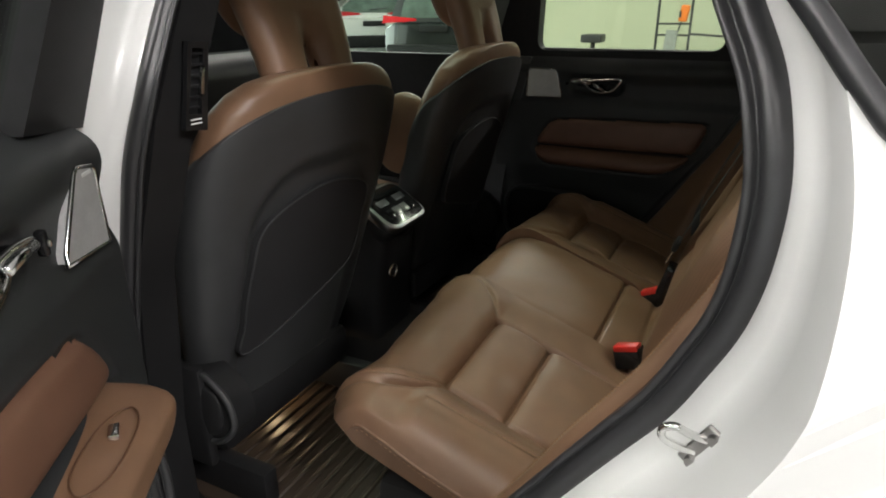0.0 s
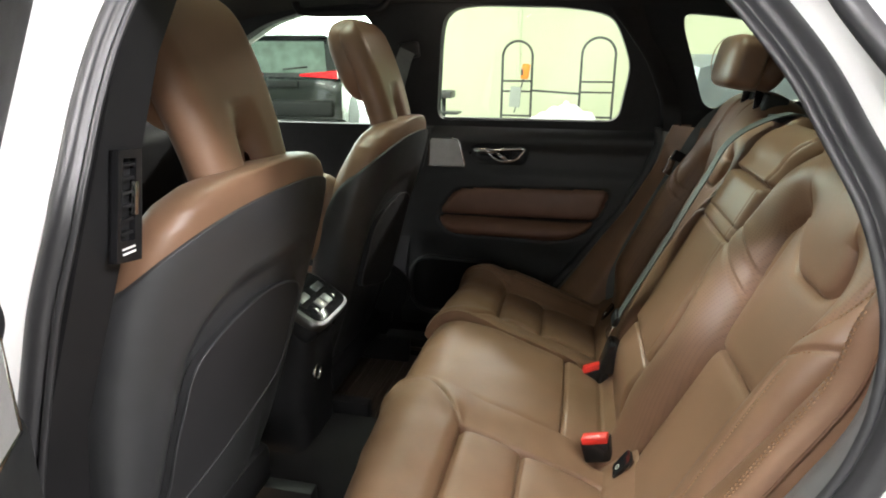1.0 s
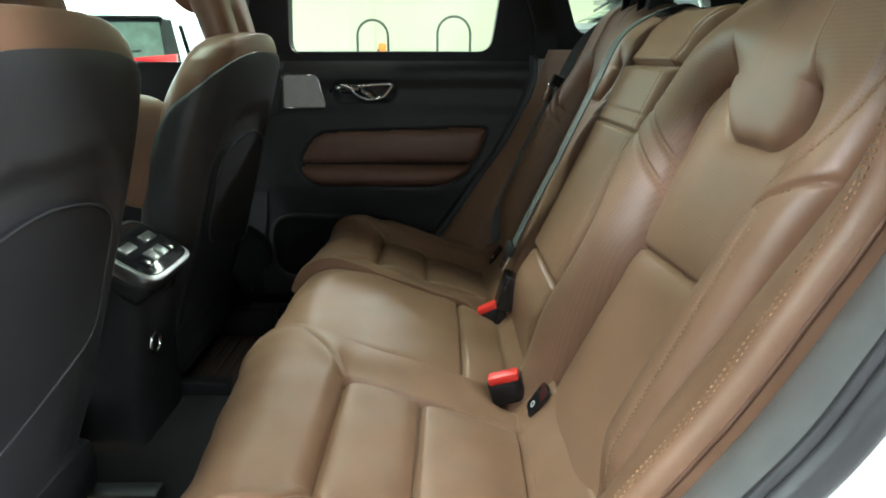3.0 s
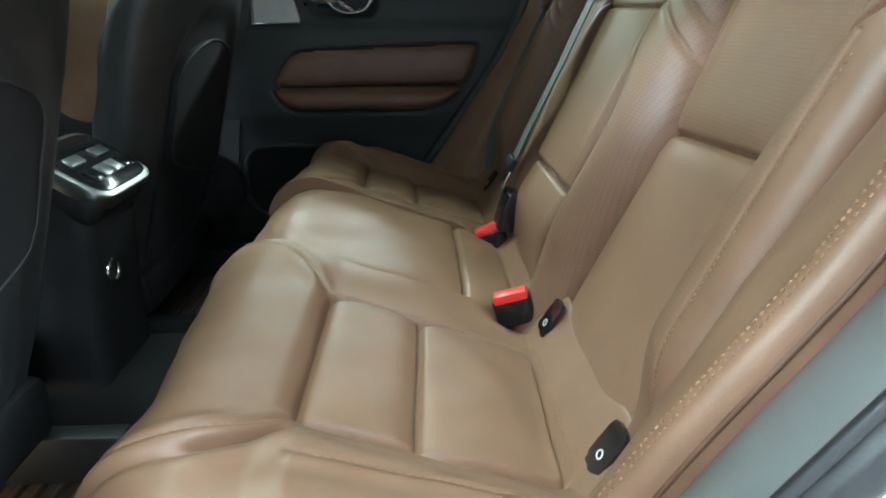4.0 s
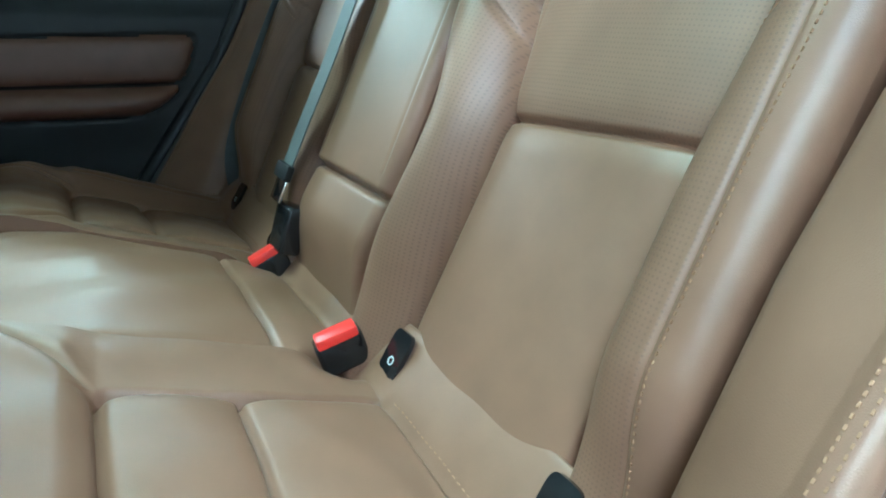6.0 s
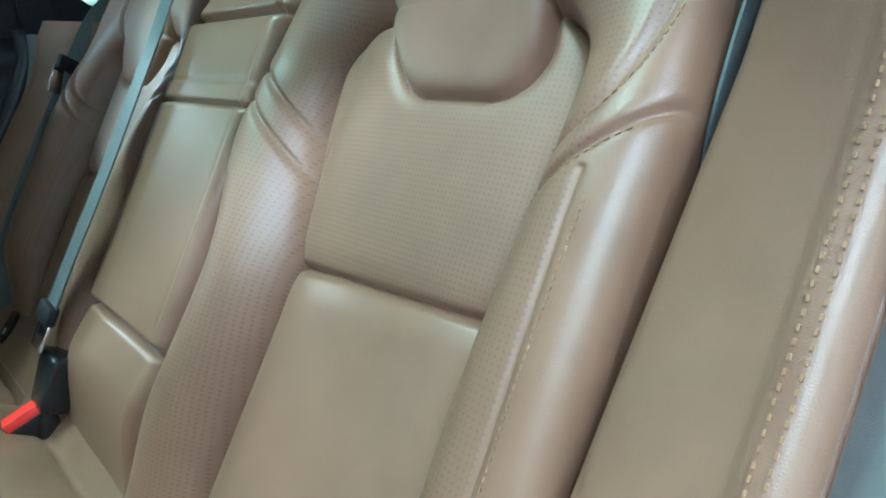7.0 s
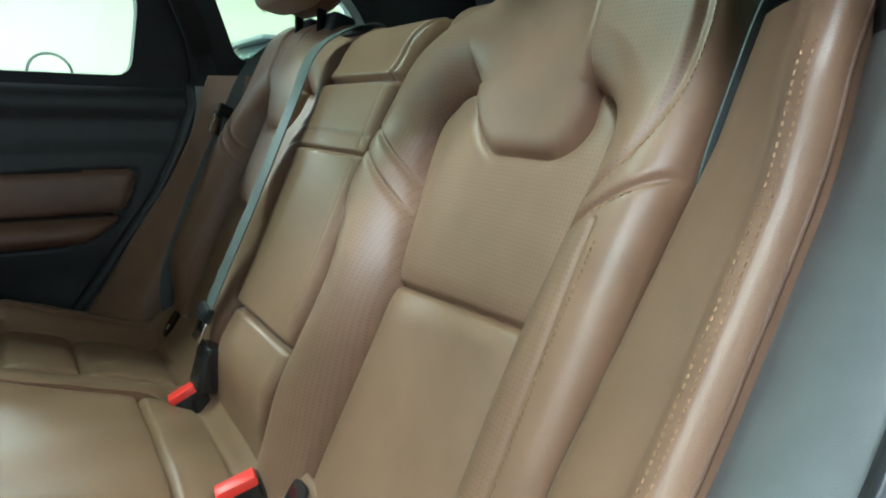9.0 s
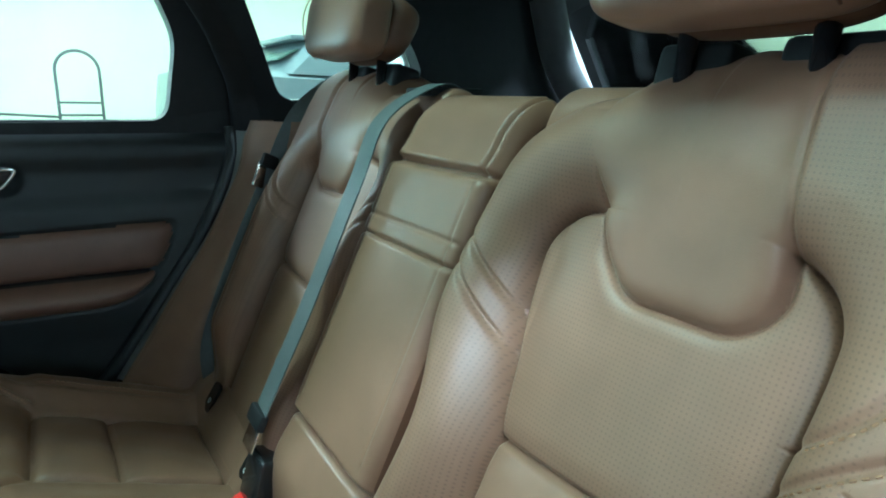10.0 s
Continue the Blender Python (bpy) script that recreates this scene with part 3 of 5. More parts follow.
CUSHION_PARTS = {
    0: ("rear_strip", LEATHER, ""), 1: ("rear_insert", LEATHER, ""), 2: ("front_insert", LEATHER, ""),
    3: ("outer_bolster", LEATHER, "rounded bolster with a sewn edge"), 4: ("inner_bolster", LEATHER, ""), 5: ("thigh_support", LEATHER, "smooth creased leather front"),
}
for sgn, fine in ((-1, 1.0), (1, 1.8)):
    seat = thing("rear_seat_cushion", (0.05, sgn * 0.38, 0.40), "brown leather outer rear seat cushion with sewn inserts and creases", "car seat", "rear seat cushions")
    fn = cushion_point(sgn)
    us = np.linspace(0.157, 0.612, int(215 / fine))
    vs = np.concatenate([np.linspace(0, NOSE_V, int(215 / fine)), np.linspace(NOSE_V, NOSE_V + 0.118, int(60 / fine))[1:]])
    sheet(fn, us, vs, cushion_regions, CUSHION_PARTS, seat, flip=sgn > 0, skirt=cushion_low, skirt_mat=LEATHER)
    vv = np.linspace(SEAT_L + 0.02, SEAT_R - 0.02, 300)
    stitches([tuple(p) for p in fn(0.5375 - 0.014 * np.clip((SEAT_R - vv) / 0.24, 0, 1), vv) + UPN * 0.0016], "bolster_stitching", seat, gap=0.0075, size=0.005, label="tan sewn stitches")
    qq = np.linspace(0.250, 0.458, 260)
    stitches([tuple(p) for p in fn(qq, np.full(260, SEAT_L - 0.004)) + UPN * 0.0008], "rear_stitching", seat, gap=0.0075, size=0.005, label="tan sewn stitches")
    al = np.linspace(0.05, 1.25, 300)
    qq = 0.466 + 0.070 * al + 0.016 * np.sin(al * 3.1) + 0.0040
    stitches([tuple(p) for p in fn(qq, SEAT_R + 0.13 * al) + UPN * 0.0006], "crease_stitching", seat, gap=0.0075, size=0.005, label="tan sewn stitches")
    # side of the cushion with its piping
    low = [(p[0], sgn * 0.6105, p[2]) for p in fn(np.full(90, 0.612), np.linspace(0.04, NOSE_V + 0.060, 90))]
    stitches([(x, y, z - 0.009) for x, y, z in dense(low)], "side_stitching", seat, gap=0.0075, size=0.005, label="tan sewn stitches")
    part("side_piping", tube(low, 0.0032, 6), LEATHER, seat, "leather piping", smooth=True)


def centre_height(y, v):
    e = np.clip(1 - (0.158 - np.abs(y)) / 0.02, 0, 1)
    h = 0.010 - 0.008 * (1 - np.sqrt(np.maximum(0, 1 - e ** 2))) + 0.006 * (1 - (y / 0.158) ** 2)
    h = h - 0.014 * sstep(NOSE_V - 0.08, NOSE_V + 0.05, v)
    seam = v - v_of(0.066)
    h = h + groove(seam, 0.004, 0.010) + groove(seam, 0.02, 0.004)
    h = h - 0.008 * (1 - sstep(v_of(0.20), v_of(0.075), v)) + 0.090 * np.clip((v_of(0.145) - v) / (v_of(0.145) - v_of(0.184)), 0, 1.1)
    h = h - 0.028 * np.exp(-(((np.abs(y) - 0.158) / 0.022) ** 2 + ((v - v_of(0.136)) / 0.034) ** 2))
    # the leather is gathered into the crevice beside the buckles
    h = h + groove(v - v_of(0.140), 0.006, 0.004) + 0.0012 * np.sin(y * 55 + v * 31)
    return h


def centre_point(y, v):
    p, n = cushion_frame(v)
    out = p + n * centre_height(y, v)[:, None]
    out[:, 1] = y
    return out


centre = thing("rear_middle_cushion", (0.05, 0, 0.40), "smooth brown leather middle rear seat cushion", "car seat", "rear seat cushions")
sheet(centre_point, np.linspace(-0.158, 0.158, 130), np.concatenate([np.linspace(0, NOSE_V, 190), np.linspace(NOSE_V, NOSE_V + 0.175, 50)[1:]]),
      lambda y, v: np.where(v < v_of(0.066), 0, 1),
      {0: ("rear_pad", LEATHER, ""), 1: ("seat_pad", LEATHER, "")}, centre, flip=False, skirt=np.array((0, 0, -0.12)), skirt_mat=LEATHER)


# ---- side bolsters between the backrest and the door openings ----
SIDE_EDGE = spline([(0.012, 0.565), (0.045, 0.62), (0.098, 0.70), (0.138, 0.765), (0.187, 0.837), (0.210, 0.872), (0.230, 0.908), (0.248, 0.943), (0.266, 0.977), (0.283, 1.013), (0.292, 1.045), (0.298, 1.075), (0.312, 1.11)], 12)


def side_panel(sgn):
    o = thing("seat_side_bolster", (0.2, sgn * 0.60, 0.62), "brown leather side bolster with double stitching beside the backrest", "car seat", "side bolsters")
    rows = []
    for x, z in ((p.x, p.y) for p in SIDE_EDGE):
        xs = xq(z) - 0.030 - 0.036 * min(1.0, max(0.0, (1.03 - z) / 0.2))
        ridge = x - 0.003
        prof = [(xs + 0.06, 0.5590), (xs + 0.006, 0.5593), (xs - 0.004, 0.5620)]
        for k in range(1, 9):
            f = k / 9
            prof.append((xs - 0.006 + (ridge + 0.006 - xs + 0.006) * f - 0.004 * math.sin(f * math.pi), 0.5620 + 0.0600 * f))
        prof += [(ridge + 0.0045, 0.6230), (ridge + 0.0040, 0.6250), (ridge + 0.0012, 0.6275), (ridge - 0.0005, 0.6320), (ridge - 0.0008, 0.6375), (ridge + 0.0005, 0.6410),
                 (ridge + 0.0035, 0.6450), (ridge + 0.0085, 0.6480), (ridge + 0.015, 0.6495), (ridge + 0.05, 0.650)]
        rows.append([(px, sgn * py, z) for px, py in prof])
    m = len(rows[0])
    verts = [v for r in rows for v in r]
    raw("leather_cover", verts, [(i * m + k, i * m + k + 1, (i + 1) * m + k + 1, (i + 1) * m + k) for i in range(len(rows) - 1) for k in range(m - 1)], LEATHER, o)
    for k in (14, 15):
        line = dense([(r[k][0] - 0.0007, r[k][1], r[k][2]) for r in rows[:-8]], 0.0006)
        stitches(line, "edge_stitching", o, gap=0.0048, size=0.0032, r=0.0008, label="tan sewn stitches")
    part("edge_piping", tube([(r[19][0] + 0.002, r[19][1] - sgn * 0.0005, r[19][2]) for r in rows], 0.0022, 6), LEATHER_DARK, o, smooth=True)
    return o


for sgn in (-1, 1):
    side_panel(sgn)


# ---- rear headrests ----
def pad(c, half, tilt, power=3.2, n=26, sides=40):
    """A stuffed pad: superellipsoid with half sizes along x, y, z, leaning by tilt degrees."""
    verts, faces = [], []
    R = turn(0, tilt, 0)

    def se(w, m):
        return math.copysign(abs(w) ** m, w)
    for i in range(n + 1):
        a = -math.pi / 2 + math.pi * i / n
        for k in range(sides):
            b = 2 * math.pi * k / sides
            v = Vector((half[0] * se(math.cos(a), 2 / power) * se(math.cos(b), 2 / power), half[1] * se(math.cos(a), 2 / power) * se(math.sin(b), 2 / power), half[2] * se(math.sin(a), 2 / power)))
            verts.append(Vector(c) + R @ v)
    for i in range(n):
        for k in range(sides):
            faces.append((i * sides + k, i * sides + (k + 1) % sides, (i + 1) * sides + (k + 1) % sides, (i + 1) * sides + k))
    return verts, faces


for sgn in (-1, 1):
    hy = sgn * 0.338
    h = thing("rear_headrest", (0.42, hy, 1.15), "brown leather rear headrest on a black base", "headrest", "rear headrests")
    raw("cushion", *pad((0.388, hy, 1.272), (0.036, 0.112, 0.055), 10, 4.4), LEATHER, h)
    # the back's shade is put into its colour
    raw("rear_shell", *pad((0.438, hy, 1.262), (0.034, 0.108, 0.052), 30, 3.0), LEATHER_DARK, h, "darker leather back")
    seam = [(0.388 + 0.0365 * math.cos(a) * 0.97, hy + 0.088 * sgn, 1.272 + 0.0555 * math.sin(a)) for a in np.linspace(math.pi * 0.62, math.pi * 1.38, 16)]
    part("side_seam", tube([(x - 0.004, y, z) for x, y, z in seam], 0.0012, 6), LEATHER_DARK, h, "sewn seam", smooth=True)
    for k in (-1, 1):
        part("post", tube([(0.420, hy + k * 0.055, 1.10), (0.425, hy + k * 0.055, 1.22)], 0.0085, 10), GLOSS, h, "black post", smooth=True)
        part("sleeve", box((0.450, hy + k * 0.055, 1.186), (0.046, 0.072, 0.044), 0.008, turn(0, 14, 0), 3), PLASTIC, h, "black plastic base", sharp=40)


# ---- the car's body round the door opening ----
OPEN = [(0.03, 1.465), (0.10, 1.428), (0.150, 1.375), (0.200, 1.317), (0.234, 1.270), (0.257, 1.226), (0.279, 1.181), (0.291, 1.138), (0.297, 1.10), (0.297, 1.06), (0.293, 1.02), (0.283, 0.98), (0.264, 0.937),
        (0.240, 0.89), (0.199, 0.833), (0.135, 0.742), (0.05, 0.62), (-0.03, 0.515), (-0.11, 0.437), (-0.23, 0.392), (-0.40, 0.39), (-0.480, 0.42), (-0.507, 0.48), (-0.506, 0.57),
        (-0.497, 0.68), (-0.485, 0.774), (-0.466, 0.86), (-0.439, 0.953), (-0.410, 1.045), (-0.392, 1.115), (-0.389, 1.17), (-0.391, 1.235), (-0.386, 1.30), (-0.366, 1.365), (-0.32, 1.42), (-0.24, 1.455), (-0.10, 1.475)]
LOOP = spline([(x, z, 0) for x, z in OPEN], 5, closed=True)
LOOP = [(p.x, p.y) for p in LOOP]


def lean(z):
    """How far the sides of the body lean in above the belt line."""
    return 0.17 * max(0.0, z - 1.10)


def tumble(z):
    """How far the door opening leans in above the belt line."""
    u = z - 1.10
    return 0.55 * (max(0.0, u) if abs(u) > 0.08 else (u + 0.08) ** 2 / 0.32)


def skin_y(z):
    """The outer skin of the near side."""
    return -0.857 + 0.62 * max(0.0, z - 1.0)


def ring(off, y, f=None):
    out, n = [], len(LOOP)
    for i, (x, z) in enumerate(LOOP):
        (ax, az), (bx, bz) = LOOP[i - 1], LOOP[(i + 1) % n]
        tx, tz = bx - ax, bz - az
        k = math.hypot(tx, tz)
        nx, nz = -tz / k, tx / k
        px, pz = x + nx * off, z + nz * off
        yy = y + tumble(pz)
        out.append((px, yy if f is None else yy + f * (skin_y(pz) - yy), pz))
    return out


def band(profile, name, material, parent, label="", smooth=True, sharp=None):
    rings = [ring(*row) for row in profile]
    n = len(LOOP)
    verts = [v for r in rings for v in r]
    faces = [(a * n + i, a * n + (i + 1) % n, (a + 1) * n + (i + 1) % n, (a + 1) * n + i) for a in range(len(rings) - 1) for i in range(n)]
    return raw(name, verts, faces, material, parent, label, smooth, sharp=sharp)


car = thing("car_body", (0, 0, 0), "white painted car body shell with its rear door open", "car")
band([(0.002, -0.700), (0.008, -0.700, 0.06), (0.011, -0.700, 0.20), (0.015, -0.700, 0.30), (0.023, -0.700, 0.36), (0.031, -0.700, 0.44), (0.034, -0.700, 0.60), (0.037, -0.700, 0.85), (0.043, -0.700, 1.0)],
     "door_jamb", PAINT, car, "white painted door jamb", sharp=50)
seal = band([(0.014, -0.7200), (0.010, -0.7255), (0.004, -0.7280), (-0.0040, -0.7275), (-0.0085, -0.7240), (-0.0100, -0.7170), (-0.0125, -0.7165), (-0.0142, -0.7215), (-0.0175, -0.7235),
             (-0.0208, -0.7225), (-0.0218, -0.7200), (-0.0195, -0.7165), (-0.006, -0.7100)],
            "door_seal", RUBBER, car, "black rubber seal with two ridges")
band([(0.010, -0.690), (0.020, -0.672), (0.030, -0.655), (0.055, -0.625), (0.075, -0.605), (0.15, -0.598)], "inner_trim", PLASTIC, car, "dark plastic trim")
hole = [(p[0], p[2]) for p in ring(0.043, 0)]
QUARTER = [(p.x, p.y) for p in spline([(0.42, 1.130, 0), (0.365, 1.147, 0), (0.335, 1.178, 0), (0.306, 1.216, 0), (0.280, 1.248, 0), (0.252, 1.285, 0), (0.225, 1.33, 0), (0.21, 1.385, 0), (0.45, 1.37, 0), (0.66, 1.32, 0), (0.75, 1.19, 0), (0.55, 1.125, 0)], 5, closed=True)]
NEARFRONT = [(-0.72, 1.12), (-0.66, 1.28), (-0.62, 1.40), (-0.70, 1.42), (-1.02, 1.33), (-1.40, 1.12)]
SKIN = [(-2.4, 0.30), (1.45, 0.30), (1.62, 0.75), (1.58, 1.05), (1.15, 1.50), (0.4, 1.56), (-0.5, 1.56), (-0.95, 1.46), (-1.55, 1.10), (-2.4, 0.98)]
# clip the opening's ring below the sill line of the skin
part("outer_skin", prism(SKIN, [hole, QUARTER, NEARFRONT], lambda x, z, w: (x, skin_y(z) - w + 0.003, z), 0.004), PAINT, car, "white painted body side", sharp=40)
part("quarter_window_pane", prism([(x, z) for x, z in QUARTER], [], lambda x, z, w: (x, skin_y(z) + 0.004 + w, z), 0.004), TINTED, car, "dark glass")
part("quarter_window_trim", tube([(x, skin_y(z) - 0.002, z) for x, z in QUARTER], 0.009, 8, closed=True), RUBBER, car, "black window trim", smooth=True)

# inner side walls with the window openings
FWIN = [(-0.365, 1.100), (-0.346, 1.34), (-0.336, 1.388), (-0.305, 1.414), (-0.24, 1.422), (0.0, 1.415), (0.09, 1.403), (0.138, 1.385), (0.168, 1.325), (0.192, 1.262), (0.169, 1.106)]
FQUART = [(0.396, 1.147), (0.355, 1.26), (0.315, 1.365), (0.316, 1.398), (0.42, 1.388), (0.53, 1.370), (0.64, 1.345), (0.705, 1.28), (0.745, 1.205), (0.65, 1.175), (0.52, 1.158)]
FFRONT = [(-0.525, 1.080), (-0.525, 1.24), (-0.533, 1.32), (-0.555, 1.388), (-0.61, 1.418), (-0.76, 1.413), (-0.90, 1.375), (-1.02, 1.31), (-1.20, 1.20), (-1.36, 1.08)]


def rounded(loop, d=0.035, n=5):
    """The outline with its corners rounded off."""
    out = []
    for i, p in enumerate(loop):
        p, a, b = Vector(p), Vector(loop[i - 1]), Vector(loop[(i + 1) % len(loop)])
        s = p + (a - p).normalized() * min(d, (a - p).length * 0.45)
        e = p + (b - p).normalized() * min(d, (b - p).length * 0.45)
        for k in range(n + 1):
            t = k / n
            q = s * (1 - t) ** 2 + p * (2 * t * (1 - t)) + e * t * t
            out.append((q.x, q.y))
    return out


def widened(loop, k):
    cx, cz = sum(p[0] for p in loop) / len(loop), sum(p[1] for p in loop) / len(loop)
    return [(cx + (x - cx) * k, cz + (z - cz) * k) for x, z in loop]


FWIN, FQUART, FFRONT = rounded(FWIN), rounded(FQUART), rounded(FFRONT)
WALL = [(-1.75, 0.36), (1.35, 0.36), (1.36, 1.05), (1.05, 1.47), (-0.95, 1.47), (-1.5, 1.12), (-1.75, 1.0)]
part("far_inner_side", prism(WALL, [FWIN, FQUART, FFRONT], lambda x, z, w: (x, 0.725 - 0.8 * lean(z) + w, z), 0.05), PLASTIC, car, "dark plastic inner side and pillars", sharp=40)
for loop in (FWIN, FQUART, FFRONT):
    o = part("window_pane", prism(loop, [], lambda x, z, w: (x, 0.765 - 0.8 * lean(z) + w, z), 0.004), CLEAR, car, "clear window glass")
    o.visible_shadow = False
part("far_outer_skin", prism(SKIN, [widened(FWIN, 1.10), widened(FQUART, 1.10), widened(FFRONT, 1.05)], lambda x, z, w: (x, 0.84 - lean(z) + w, z), 0.012), PAINT, car, "white painted body side", sharp=40)
# near inner wall behind the opening
NEARIN = [(0.42, 0.36), (1.35, 0.36), (1.42, 1.05), (1.13, 1.47), (0.16, 1.47), (0.25, 1.30), (0.345, 1.12), (0.36, 0.95)]
part("near_inner_side", prism(NEARIN, [[(x * 0.9 + 0.06, z * 0.94 + 0.07) for x, z in QUARTER]], lambda x, z, w: (x, -0.66 + tumble(z) - w, z), 0.03), PLASTIC, car, "dark plastic inner side", sharp=40)
part("near_front_inner_side", prism([(-1.75, 0.36), (-0.58, 0.36), (-0.58, 0.6), (-0.555, 0.80), (-0.515, 0.95), (-0.475, 1.05), (-0.452, 1.15), (-0.455, 1.30), (-0.42, 1.40), (-0.36, 1.47), (-0.95, 1.47), (-1.5, 1.12), (-1.75, 1.0)], [NEARFRONT],
     lambda x, z, w: (x, -0.735 + tumble(z) - w, z), 0.03), PLASTIC, car, "dark plastic inner side", sharp=40)
o = part("window_pane", prism(NEARFRONT, [], lambda x, z, w: (x, -0.80 + tumble(z) + w, z), 0.004), CLEAR, car, "clear window glass")
o.visible_shadow = False

part("near_centre_pillar", prism([(-0.492, 0.38), (-0.62, 0.38), (-0.62, 0.75), (-0.56, 1.05), (-0.50, 1.30), (-0.44, 1.45), (-0.29, 1.45), (-0.362, 1.36), (-0.374, 1.28), (-0.374, 1.10), (-0.450, 0.88), (-0.490, 0.60)], [], lambda x, z, w: (x, -0.712 + tumble(z) + w, z), 0.062), PLASTIC, car, "dark plastic pillar trim", sharp=40)
part("far_centre_pillar", prism([(-0.535, 0.56), (-0.47, 0.56), (-0.452, 0.70), (-0.41, 0.93), (-0.375, 1.08), (-0.45, 1.08), (-0.483, 0.93), (-0.522, 0.70)], [], lambda x, z, w: (x, 0.702 + w, z), 0.02), SHELL, car, "charcoal lower pillar trim", sharp=40)
# grey trim between the seal and the side bolster
rear = sorted([(z, x) for x, z in LOOP if x > 0.0 and 0.55 < z < 1.43])
rz, rx = np.array([a for a, _ in rear]), np.array([b for _, b in rear])
ez, ex = np.array([p.y for p in SIDE_EDGE]), np.array([p.x for p in SIDE_EDGE])
for sgn in (-1, 1):
    rows = []
    for z in np.linspace(0.60, 1.40, 60):
        xl, xe = float(np.interp(z, rz, rx)), float(np.interp(z, ez, ex)) + 0.030
        if z > 1.10:
            xe = max(xl + 0.035, float(np.interp(1.10, ez, ex)) + 0.012 - 0.42 * (z - 1.10))
        row = []
        for f in np.linspace(0, 1, 12):
            y0 = 0.7175 - 0.030 * float(sstep(1.08, 1.20, z))
            y = y0 - tumble(z)
            y += (min(0.6465 - 0.1 * tumble(z), y - 0.02) - y) * f
            row.append((xl - 0.012 + (xe - xl + 0.012) * f ** 1.6 - 0.006 * math.sin(f * math.pi), sgn * y, z))
        rows.append(row)
    cut = 36
    for name, part_rows, material, label in (("pillar_lower_trim", rows[:cut + 1], TRIM, "slate grey moulded trim"), ("pillar_upper_trim", rows[cut:], PLASTIC, "black upper pillar trim")):
        raw(name, [v for r in part_rows for v in r], [(i * 12 + k, i * 12 + k + 1, i * 12 + k + 13, i * 12 + k + 12) for i in range(len(part_rows) - 1) for k in range(11)], material, car, label)

# roof lining, tailgate, floor
ys = np.linspace(-0.66, 0.66, 25)
xs = np.linspace(-1.15, 1.15, 30)
rows = [[(x, y, 1.478 - 0.05 * (y / 0.66) ** 4 - 0.09 * max(0, (-x - 0.55) / 0.6) ** 2 - 0.05 * max(0, (x - 0.5) / 0.65) ** 2) for y in ys] for x in xs]
keep = [(i * 25 + k, i * 25 + k + 1, i * 25 + k + 26, i * 25 + k + 25) for i in range(29) for k in range(24) if not (-0.98 < xs[i] < 0.40 and -0.97 < xs[i + 1] < 0.41 and abs(ys[k] + ys[k + 1]) < 0.80)]
raw("roof_lining", [v for r in rows for v in r], keep, LINER, car, "charcoal cloth roof lining")
ROOFHOLE = [(-0.98, -0.40), (0.40, -0.40), (0.40, 0.40), (-0.98, 0.40)]
part("roof_skin", prism([(-1.2, -0.70), (1.2, -0.70), (1.2, 0.70), (-1.2, 0.70)], [ROOFHOLE], lambda x, y, w: (x, y, 1.545 + w), 0.03), PAINT, car, "white painted roof", sharp=40)
part("roof_pane", prism(ROOFHOLE, [], lambda x, y, w: (x, y, 1.552 + w), 0.005), ROOFGLASS, car, "tinted glass roof panel")
for a, b in zip(ROOFHOLE, ROOFHOLE[1:] + ROOFHOLE[:1]):
    c = ((a[0] + b[0]) / 2, (a[1] + b[1]) / 2, 1.508)
    part("roof_frame", box(c, (abs(b[0] - a[0]) + 0.03, abs(b[1] - a[1]) + 0.03, 0.075), 0.01), LINER, car, sharp=40)
part("roof_crossbar", box((-0.42, 0, 1.515), (0.09, 0.80, 0.05), 0.012), LINER, car, "dark bar between the roof panes", sharp=40)
GATE = [(-0.74, 0.0), (0.74, 0.0), (0.72, 0.55), (-0.72, 0.55)]
GLASSG = [(-0.70, 0.10), (0.70, 0.10), (0.685, 0.38), (0.62, 0.45), (-0.62, 0.45), (-0.685, 0.38)]
part("tailgate", prism(GATE, [GLASSG], lambda y, t, w: (1.46 - 0.60 * t + w, y, 1.00 + 0.85 * t), 0.03), PLASTIC, car, "dark tailgate lining", sharp=40)
o = part("window_pane", prism(GLASSG, [], lambda y, t, w: (1.475 - 0.60 * t + w, y, 1.00 + 0.85 * t), 0.004), CLEAR, car, "clear window glass")
o.visible_shadow = False
part("tailgate_lower", box((1.48, 0, 0.70), (0.05, 1.40, 0.64), 0.01), PLASTIC, car, sharp=40)
part("load_cover", box((0.90, 0, 1.075), (0.70, 1.24, 0.018), 0.006), LINER, car, "black load cover", sharp=40)
part("cargo_floor", box((1.0, 0, 0.66), (0.95, 1.28, 0.03), 0.004), CARPET, car)
for sgn in (-1, 1):
    part("rear_pillar_trim", tube(spline([(1.02, sgn * 0.62, 1.46), (1.07, sgn * 0.645, 1.36), (1.13, sgn * 0.655, 1.24), (1.26, sgn * 0.66, 1.10)], 8), 0.045, 12, flat=0.5), TRIM, car, "slate grey rear pillar trim", smooth=True)
part("floor_pan", box((-0.55, 0, 0.34), (2.1, 1.44, 0.03), 0.004), CARPET, car, "black carpet")
tun = prism([(-0.13, 0.355), (0.13, 0.355), (0.10, 0.44), (0.06, 0.47), (-0.06, 0.47), (-0.10, 0.44)], [], lambda y, z, w: (-1.4 + w, y, z), 1.3)
part("floor_tunnel", tun, CARPET, car, "black carpet over the tunnel", sharp=40)
part("seat_riser", box((0.02, 0, 0.455), (0.36, 1.19, 0.20), 0.02), CARPET, car, "black carpeted seat base", sharp=40)
part("door_sill", box((-0.22, -0.69, 0.378), (0.62, 0.09, 0.03), 0.008), PLASTIC, car, "black sill plate", sharp=40)
